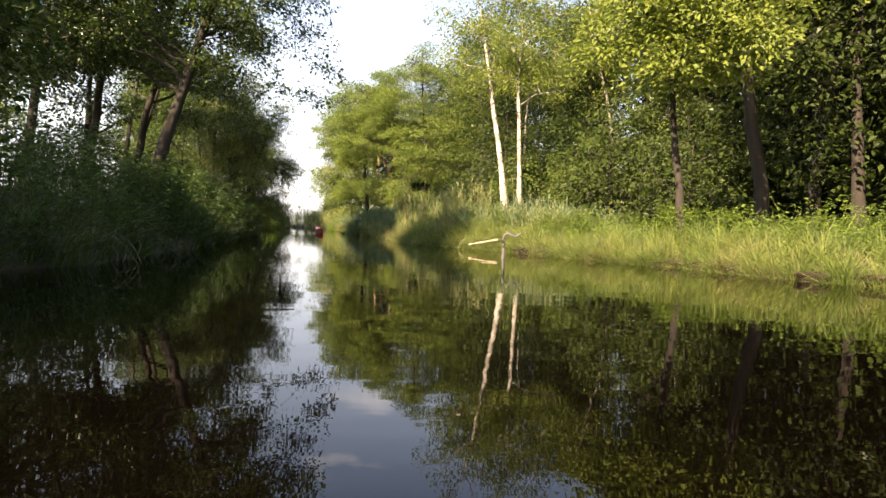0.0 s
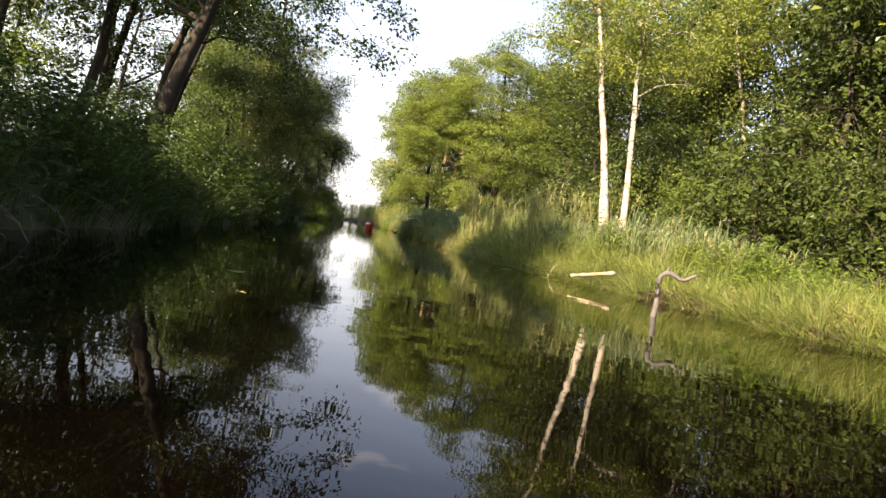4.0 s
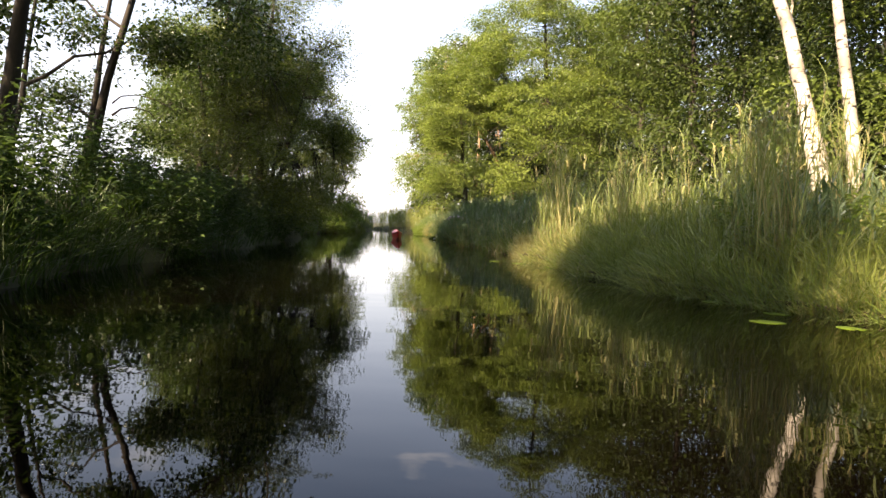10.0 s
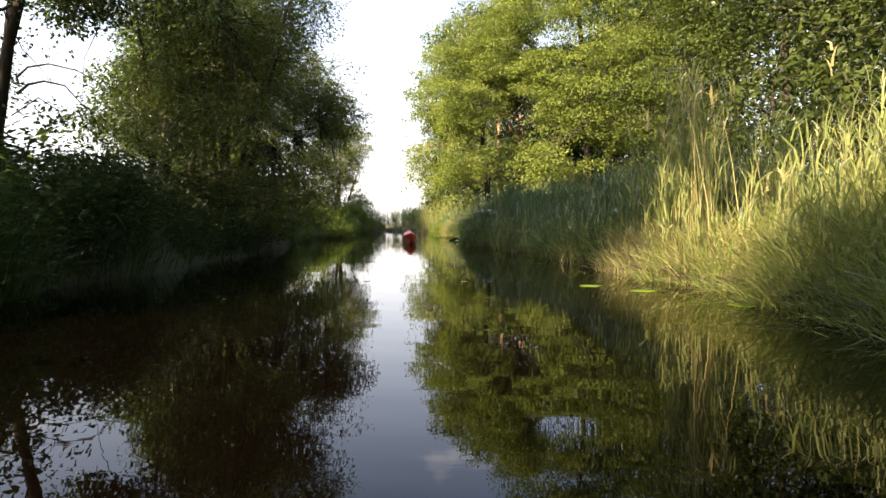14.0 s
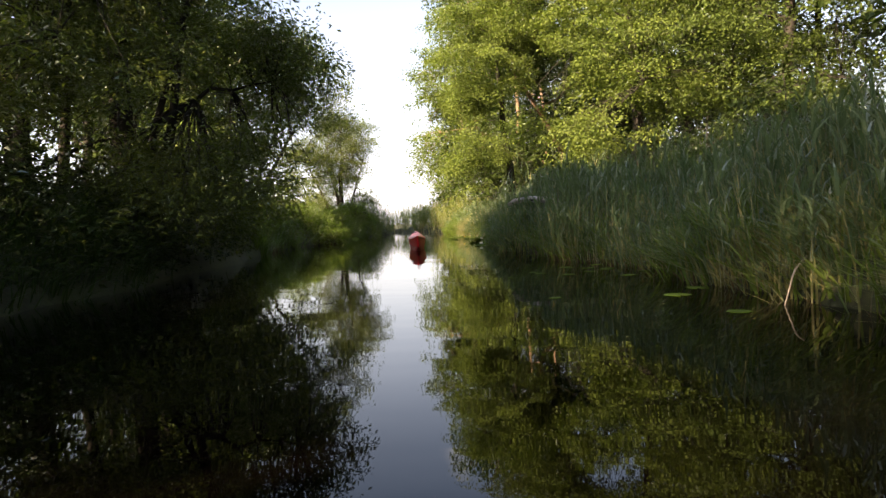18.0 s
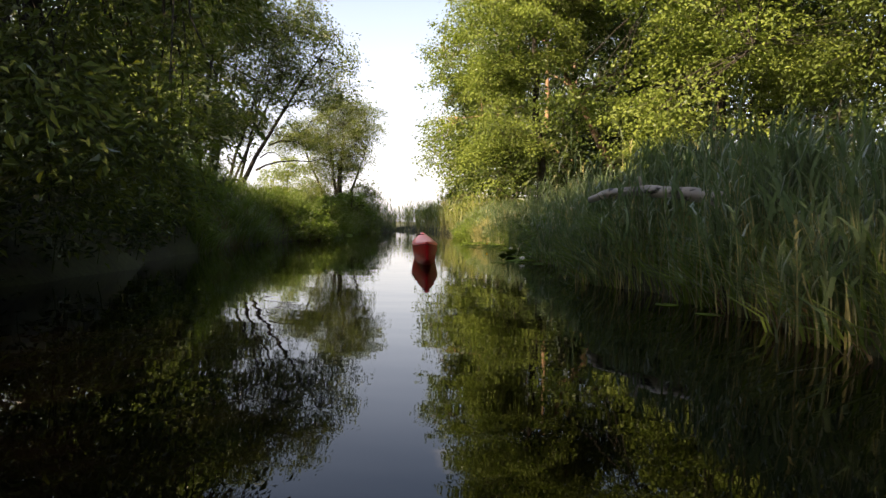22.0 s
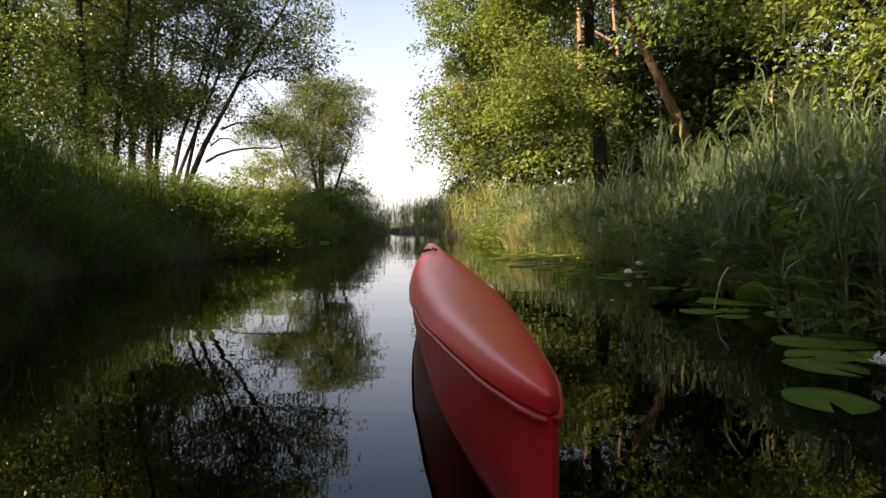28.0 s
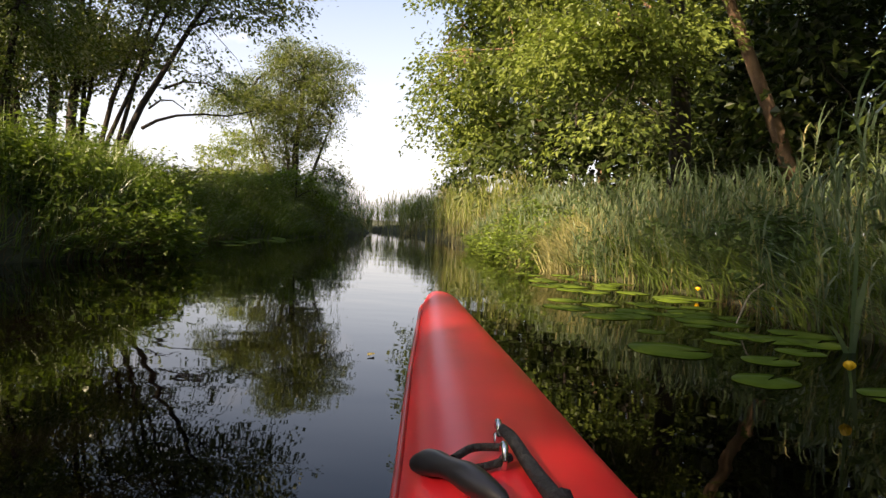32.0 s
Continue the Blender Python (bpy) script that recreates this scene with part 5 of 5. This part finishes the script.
for k in range(20):
    y = rng.uniform(36.6, 39.6)
    lay_pad(float(right_x(y)) - rng.uniform(0.3, 1.35), y, rng.uniform(0.10, 0.17), rng.uniform(0, 360), rng)
for k in range(26):
    y = rng.uniform(31.3, 36.0)
    lay_pad(float(right_x(y)) - rng.uniform(0.12, 0.6), y, rng.uniform(0.08, 0.15), rng.uniform(0, 360), rng)
for k in range(40):
    y = rng.uniform(42.0, 48.5)
    lay_pad(float(left_x(y)) + rng.uniform(0.1, 1.0), y, rng.uniform(0.10, 0.19), rng.uniform(0, 360), rng, k % 4 == 0, (rng.uniform(-16, 16), rng.uniform(-16, 16)) if k % 4 == 0 else (0, 0))
for x, y, r, tx, ty in [(-5.05, 33.55, 0.13, 55, 10), (-4.85, 33.35, 0.14, -50, 20), (-4.75, 33.7, 0.12, 40, -30), (-5.5, 33.55, 0.15, 14, -10)]:
    lay_pad(x, y, r, rng.uniform(0, 360), rng, True, (tx, ty))

YELLOW = paint_mat("yellow_petals", (0.75, 0.48, 0.01), 0.5, 0, 0, 0.2)
WHITE = paint_mat("white_petals", (0.82, 0.80, 0.74), 0.55, 0, 0, 0.06)
STALK = paint_mat("green_stalk", (0.08, 0.13, 0.03), 0.6, 0, 0, 0.2)


def petal_mesh(name, length, wide, curl, mat):
    t = np.linspace(0, 1, 6)
    w = wide * np.sin(np.pi * np.clip(t * 0.92 + 0.05, 0, 1)) ** 0.8
    x, z = length * t * np.cos(curl * t), length * t * np.sin(curl * (0.4 + t * 0.6))
    rows = [[(x[k], -w[k], z[k] + 0.12 * w[k]), (x[k], 0, z[k]), (x[k], w[k], z[k] + 0.12 * w[k])] for k in range(6)]
    return mesh_from(name, *strip(rows), None, mat, True)


YELLOW_PETAL = petal_mesh("petal", 0.03, 0.014, 1.35, YELLOW)
WHITE_PETALS = [petal_mesh("petal", 0.048, 0.013, c, WHITE) for c in (0.35, 0.75, 1.15)]


def yellow_flower(x, y, z):
    f = thing("yellow_water_lily", (x, y, z), "small cupped yellow water lily flower on a stalk", "flower", "yellow water lilies")
    part("stalk", mesh_from("stalk", *tube([(0.02, 0.01, -z - 0.1), (0.008, 0, -z * 0.5), (0, 0, 0)], [0.004, 0.004, 0.005], 6), None, STALK, True), f)
    for k in range(6):
        p = part("petal", YELLOW_PETAL, f)
        p.rotation_euler = (0, 0, k * math.pi / 3)
    part("stigma", mesh_from("stigma", *tube([(0, 0, 0), (0, 0, 0.012), (0, 0, 0.018)], [0.006, 0.009, 0.006], 8), None, YELLOW, True), f)


def white_flower(x, y, z, turn=0.0):
    f = thing("white_water_lily", (x, y, z), "open white water lily flower among lily pads", "flower", "white water lilies")
    for ring, count in ((0, 8), (1, 7), (2, 5)):
        for k in range(count):
            p = part("petal", WHITE_PETALS[ring], f)
            p.rotation_euler = (0, 0, turn + (k + ring * 0.5) * 2 * math.pi / count)
    part("stamens", mesh_from("stamens", *tube([(0, 0, 0), (0, 0, 0.016), (0, 0, 0.022)], [0.010, 0.012, 0.005], 9), None, YELLOW, True), f)


for x, y, z in [(-6.16, 35.98, 0.085), (-5.80, 37.7, 0.06), (-5.62, 39.4, 0.05), (-5.95, 38.9, 0.05)]:
    yellow_flower(x, y, z)
for x, y, z in [(-4.92, 33.12, 0.03), (-5.42, 36.05, 0.04), (-5.6, 35.2, 0.03), (-4.72, 32.75, 0.06), (-5.15, 31.95, 0.03), (-4.75, 34.15, 0.04)]:
    white_flower(x, y, z, x * 3)

# broad young blades standing in the water
def reed_shoot(x, y, tall, lean, seed):
    """A shoot of two or three broad, folded blades from one root under water."""
    rng = np.random.default_rng(seed)
    f = thing("reed_shoot", (x, y, -0.15), "broad grey-green reed shoot standing in the water", "reed", "reed shoots by the lily pads")
    for k in range(3):
        t = np.linspace(0, 1, 9)
        yaw, far, high = rng.uniform(0, 2 * np.pi), lean * rng.uniform(0.5, 1.5) * (k + 0.4), (tall + 0.15) * (1 - 0.27 * k)
        p = np.stack([far * t**2 * np.cos(yaw), far * t**2 * np.sin(yaw), high * t * (1 - 0.12 * k * t)], 1)
        w = (0.004 + 0.014 * np.sin(np.pi * np.clip(t * 0.85 + 0.12, 0, 1)) ** 0.8) * (1 - 0.15 * k)
        side = np.array([-np.sin(yaw + 1.3), np.cos(yaw + 1.3), 0])
        rows = np.stack([p - side * w[:, None], p + np.array([0.35 * math.cos(yaw), 0.35 * math.sin(yaw), 0]) * w[:, None], p + side * w[:, None]], 1)
        part("blade", mesh_from("blade", *strip(rows), None, REED_LEAF, True), f)


for k, (x, y, tall, lean) in enumerate([(-5.79, 36.8, 0.62, 0.05), (-5.05, 33.9, 0.55, 0.12), (-4.72, 33.2, 0.6, 0.1), (-5.62, 37.4, 0.45, 0.1), (-3.95, 29.5, 0.5, 0.12), (-4.25, 30.9, 0.45, 0.15)]):
    reed_shoot(x, y, tall, lean, 200 + k)

# dead twigs trailing from the shaded bank
twig_rng = np.random.default_rng(77)
TWIG = rough_mat("dry_grey_twigs", (0.05, 0.043, 0.034), (0.16, 0.14, 0.11), 9.0, 0.9, 0.5)
for y, out, up in ((6.4, 0.4, 0.34), (7.1, 0.5, 0.3), (7.9, 0.45, 0.32), (8.8, 0.42, 0.3), (9.6, 0.4, 0.32)):
    x = float(left_x(y))
    side = twig_rng.uniform(-0.5, 0.5)
    twig = branch("dead_twig", [(x - 0.25, y, up + 0.1), (x + out * 0.35, y + side * 0.4, up), (x + out * 0.75, y + side * 0.8, up * 0.5), (x + out, y + side, -0.06)], 0.006, 0.003, TWIG, "dry grey twig trailing from the shaded bank into the water", "branch", seed=int(y * 10), group="dead twigs on the shaded bank")
    for n in range(4):
        a = np.array([0.25 + out * twig_rng.uniform(0.2, 0.8), side * 0.5, -0.15 - 0.1 * n])
        far = np.array([twig_rng.uniform(0.0, 0.25), twig_rng.uniform(-0.35, 0.35), -twig_rng.uniform(0.1, 0.3)])
        part("side_twig", mesh_from("side_twig", *tube(np.stack([a, a + far * 0.5 + 0.02, a + far]), [0.005, 0.004, 0.002], 5), None, TWIG, True), twig)

# leaves adrift on the water
DRIFT = leaf_mat("fallen_yellow_leaf", (0.16, 0.12, 0.025), (0.34, 0.27, 0.06), 0.1, 0.03, 4.0)
drift_v, drift_q = leaf_quads(None, np.zeros((1, 3)), np.array([[1.0, 0, 0]]), np.array([[0, 0, 1.0]]), np.array([1.0]), 0.6, 0.05)
drift_mesh = mesh_from("floating_leaf", np.concatenate([drift_v, drift_v - [0, 0, 0.02]]), np.concatenate([drift_q, drift_q[:, ::-1] + 4]), None, DRIFT)
for x, y, r in ((-6.19, 33.58, 0.05), (-5.84, 33.71, 0.06), (-4.23, 20.77, 0.05), (-6.2, 19.1, 0.07), (-1.3, 17.2, 0.05), (-1.84, 7.61, 0.05), (-7.7, 36.06, 0.05)):
    ob = new("floating_leaf", drift_mesh)
    ob.matrix_world = pose(x, y, 0.008, 0, 0, x * 200) @ Matrix.Diagonal((r, r, r, 1))
    tagged(ob, "small fallen yellow leaf floating on the water", "leaf", "leaves adrift on the water")

# right bank
grass("sedge_fringe", 11, 8000, 0.5, 14.6, 0.02, 1.1, 1, 0.28, 0.62, SEDGE, "sunlit yellow-green sedge hanging over the bank edge", 0.009, 0.75, 0.7, 1.4, 0.85)
grass("dry_sedge_fringe", 12, 3500, 0.5, 14.6, 0.05, 0.45, 1, 0.25, 0.45, DRY_SEDGE, "straw-coloured dry sedge at the water's edge", 0.010, 0.5, 0.9, 1.2)
grass("bank_grass", 13, 13000, 0.0, 16.0, 0.6, 3.2, 1, 0.28, 0.75, MEADOW, "long green meadow grass behind the bank edge", 0.010, 0.6, 0.1, 1.0, 0.85)
herbs("bank_herbs", 14, 560, 2.0, 11.5, 0.9, 2.6, 1, 0.35, 0.68, HERB, "bright green nettles and leafy herbs on the bank", 0.06, 40)
grass("tall_sedge", 15, 17000, 13.6, 21.0, -0.02, 1.6, 1, 0.35, 0.8, SEDGE, "tall arching green sedge beside the water", 0.010, 0.62, 0.15, 1.2)
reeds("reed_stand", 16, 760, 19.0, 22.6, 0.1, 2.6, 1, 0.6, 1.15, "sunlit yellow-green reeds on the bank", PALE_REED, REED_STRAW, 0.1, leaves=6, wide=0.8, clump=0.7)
reeds("short_reeds", 28, 600, 16.8, 19.4, 0.4, 2.6, 1, 0.5, 0.8, "short green reeds among the sedge", SEDGE, SEDGE, 0.0, leaves=5, wide=0.6)
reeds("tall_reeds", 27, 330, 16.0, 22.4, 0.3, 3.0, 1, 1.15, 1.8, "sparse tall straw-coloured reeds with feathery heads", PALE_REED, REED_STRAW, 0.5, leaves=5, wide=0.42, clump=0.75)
grass("golden_sedge", 17, 3200, 19.0, 22.2, -0.05, 0.5, 1, 0.35, 0.65, DRY_SEDGE, "golden dry sedge at the foot of the reeds", 0.010, 0.6, 0.2)
reeds("shaded_reed_belt", 18, 4400, 22.0, 34.5, -0.12, 2.4, 1, 0.6, 1.0, "dense green reeds in the shade along the bank", REED_LEAF, REED_STRAW, 0.05, power=1.3, leaves=5, edge_fall=0.3)
reeds("far_reed_belt", 19, 3400, 34.0, 47.0, -0.12, 2.6, 1, 0.6, 1.0, "dense green reeds along the bank under the alders", REED_LEAF, REED_STRAW, 0.08, power=1.3, leaves=5, edge_fall=0.3)
grass("shaded_sedge", 20, 16000, 22.0, 47.0, -0.08, 0.9, 1, 0.3, 0.6, MEADOW, "green sedge drooping to the water under the reeds", 0.012, 0.42, 0.7, 1.3)
herbs("reed_edge_herbs", 21, 220, 33.5, 41.5, -0.1, 0.6, 1, 0.3, 0.6, SHADE_HERB, "marsh herbs at the water's edge, coloured dark as in shade", 0.07, 26)
reeds("bend_reeds", 22, 2700, 46.5, 68.0, -0.3, 3.2, 1, 1.0, 1.7, "yellow-green reeds at the bend of the stream", SEDGE, REED_STRAW, 0.25, leaves=5)

reeds("leafy_reeds", 46, 420, 31.5, 38.0, 0.2, 2.6, 1, 0.75, 1.2, "tall reeds with broad grey-green arching blades in shade", REED_LEAF, REED_LEAF, 0.25, leaves=8, wide=0.85, clump=0.6)
reeds("leafy_reeds", 47, 420, 22.8, 31.5, 0.1, 2.4, 1, 0.75, 1.1, "tall reeds with broad grey-green arching blades in shade", REED_LEAF, REED_LEAF, 0.15, leaves=8, wide=0.85, clump=0.6)
reeds("tall_bare_reeds", 48, 60, 32.5, 41.0, 0.6, 3.0, 1, 1.2, 1.7, "sparse tall straw-coloured reeds with feathery heads", REED_LEAF, REED_STRAW, 0.5, leaves=4, wide=1.1)

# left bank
herbs("shaded_undergrowth", 31, 1650, -1.0, 20.5, -0.05, 2.2, -1, 0.6, 1.25, SHADE_HERB, "dark tangled brambles and nettles in deep shade", 0.07, 34, 1.2, 0.3)
grass("shaded_bank_grass", 32, 9000, -1.0, 26.0, -0.05, 0.9, -1, 0.4, 0.85, SHADE_HERB, "dark grass drooping over the shaded bank", 0.012, 0.4, 0.8, 1.3)
# The willows' shade is carried by the dark leaf colour.
herbs("willow_undergrowth", 33, 1150, 20.5, 33.5, 0.0, 2.2, -1, 0.5, 1.0, FOREST_SHADE_LEAF, "leafy undergrowth below the willows, coloured dark for the shade", 0.08, 30, 1.2, 0.28)
herbs("grassy_bank_herbs", 34, 800, 33.5, 50.0, 0.25, 2.6, -1, 0.45, 0.95, HERB, "lush green nettles and herbs on the raised bank", 0.075, 30, 1.0, 0.22)
grass("raised_bank_grass", 35, 20000, 32.5, 50.0, -0.08, 2.4, -1, 0.4, 0.9, MEADOW, "lush green grass hanging over the raised bank", 0.012, 0.38, 0.7, 1.2)
reeds("left_reeds", 36, 1200, 55.0, 68.0, -0.2, 3.2, -1, 0.8, 1.4, "green reeds along the bend of the stream", REED_LEAF, REED_STRAW, 0.15, leaves=5)
herbs("bend_undergrowth", 51, 900, 42.5, 57.0, -0.1, 2.6, -1, 0.5, 1.0, WILLOW_LEAF, "leafy green undergrowth along the bank before the bend", 0.08, 32, 1.0, 0.28)
grass("bend_sedge", 52, 500, 50.6, 53.4, -0.25, 0.25, -1, 0.3, 0.7, SEDGE, "yellow-green sedge standing at the water's edge", 0.012, 0.35, 0.2)

herbs("sunny_bank_herbs", 37, 90, 38.8, 41.0, -0.2, 0.45, -1, 0.4, 0.75, HERB, "bright yellow-green sunlit herbs hanging over the bank", 0.085, 30, 1.0, 0.28)
herbs("bend_herbs", 23, 360, 41.2, 46.0, -0.25, 0.4, 1, 0.35, 0.75, HERB, "bright yellow-green marsh herbs at the bend", 0.07, 26)
grass("dry_tuft", 24, 1600, 40.4, 42.4, -0.2, 0.2, 1, 0.45, 0.8, DRY_SEDGE, "tuft of straw-coloured dry sedge in the water", 0.011, 0.3, 0.3)
grass("hanging_reed_leaves", 25, 70, 28.8, 30.4, -0.12, 0.2, 1, 0.35, 0.7, DRY_SEDGE, "dry straw-coloured blades hanging into the water", 0.010, 0.35, 0.5)

reeds("low_reeds", 26, 900, 13.8, 17.4, 0.6, 2.8, 1, 0.55, 0.9, "low green reeds among the sedge", REED_LEAF, REED_STRAW, 0.2, leaves=5)
grass("edge_sedge", 29, 3000, 14.2, 18.4, 0.0, 0.32, 1, 0.28, 0.55, SEDGE, "green sedge trailing over the undercut bank", 0.010, 0.5, 0.5, 1.2)
grass("dead_reed_stalks", 38, 1600, 21.5, 41.0, -0.22, 0.12, 1, 0.10, 0.30, DEAD_STALK, "dead brown reed stalks standing at the water's edge", 0.008, 0.28, 0.2, 1.0, 0.5)
grass("bank_straw", 39, 1500, 12.0, 21.5, -0.05, 0.15, 1, 0.12, 0.34, DEAD_STALK, "dead brown sedge hanging from the bank edge", 0.008, 0.5, 0.7, 1.0, 0.6)
grass("bank_face_straw", 40, 3000, 33.0, 46.0, -0.12, 0.35, -1, 0.15, 0.45, DEAD_STALK, "dead brown grass on the steep bank face", 0.009, 0.35, 0.6, 1.0, 0.6)
grass("golden_tuft", 41, 700, 23.0, 24.2, -0.05, 0.35, 1, 0.25, 0.5, DRY_SEDGE, "tuft of golden sedge at the edge of the reeds", 0.010, 0.45, 0.3)
herbs("marsh_herbs", 42, 120, 32.5, 34.6, -0.15, 0.6, 1, 0.3, 0.65, HERB, "bright green marsh herbs leaning over the lily pads", 0.085, 26)
tussocks("sedge_tussocks", 43, 190, 64, 0.5, 17.5, 0.05, 0.8, 1, 0.35, 0.62, SEDGE, "tussocks of yellow-green sedge along the bank edge")
tussocks("straw_tussocks", 44, 150, 56, 0.5, 17.0, -0.03, 0.35, 1, 0.28, 0.5, DRY_SEDGE, "pale straw-coloured tussocks of dry sedge on the bank edge")
tussocks("dark_sedge_tussocks", 45, 110, 44, 22.0, 46.0, -0.05, 0.4, 1, 0.35, 0.6, REED_LEAF, "dark green sedge tussocks at the foot of the reeds")
tussocks("hanging_tussocks", 49, 230, 60, 1.0, 21.0, -0.06, 0.22, 1, 0.34, 0.62, MEADOW, "green tussocks of sedge drooping over the bank edge to the water")
herbs("meadow_herbs", 50, 620, 3.0, 17.5, 0.45, 2.6, 1, 0.35, 0.85, HERB, "bright green nettles among the bank grass", 0.06, 34)
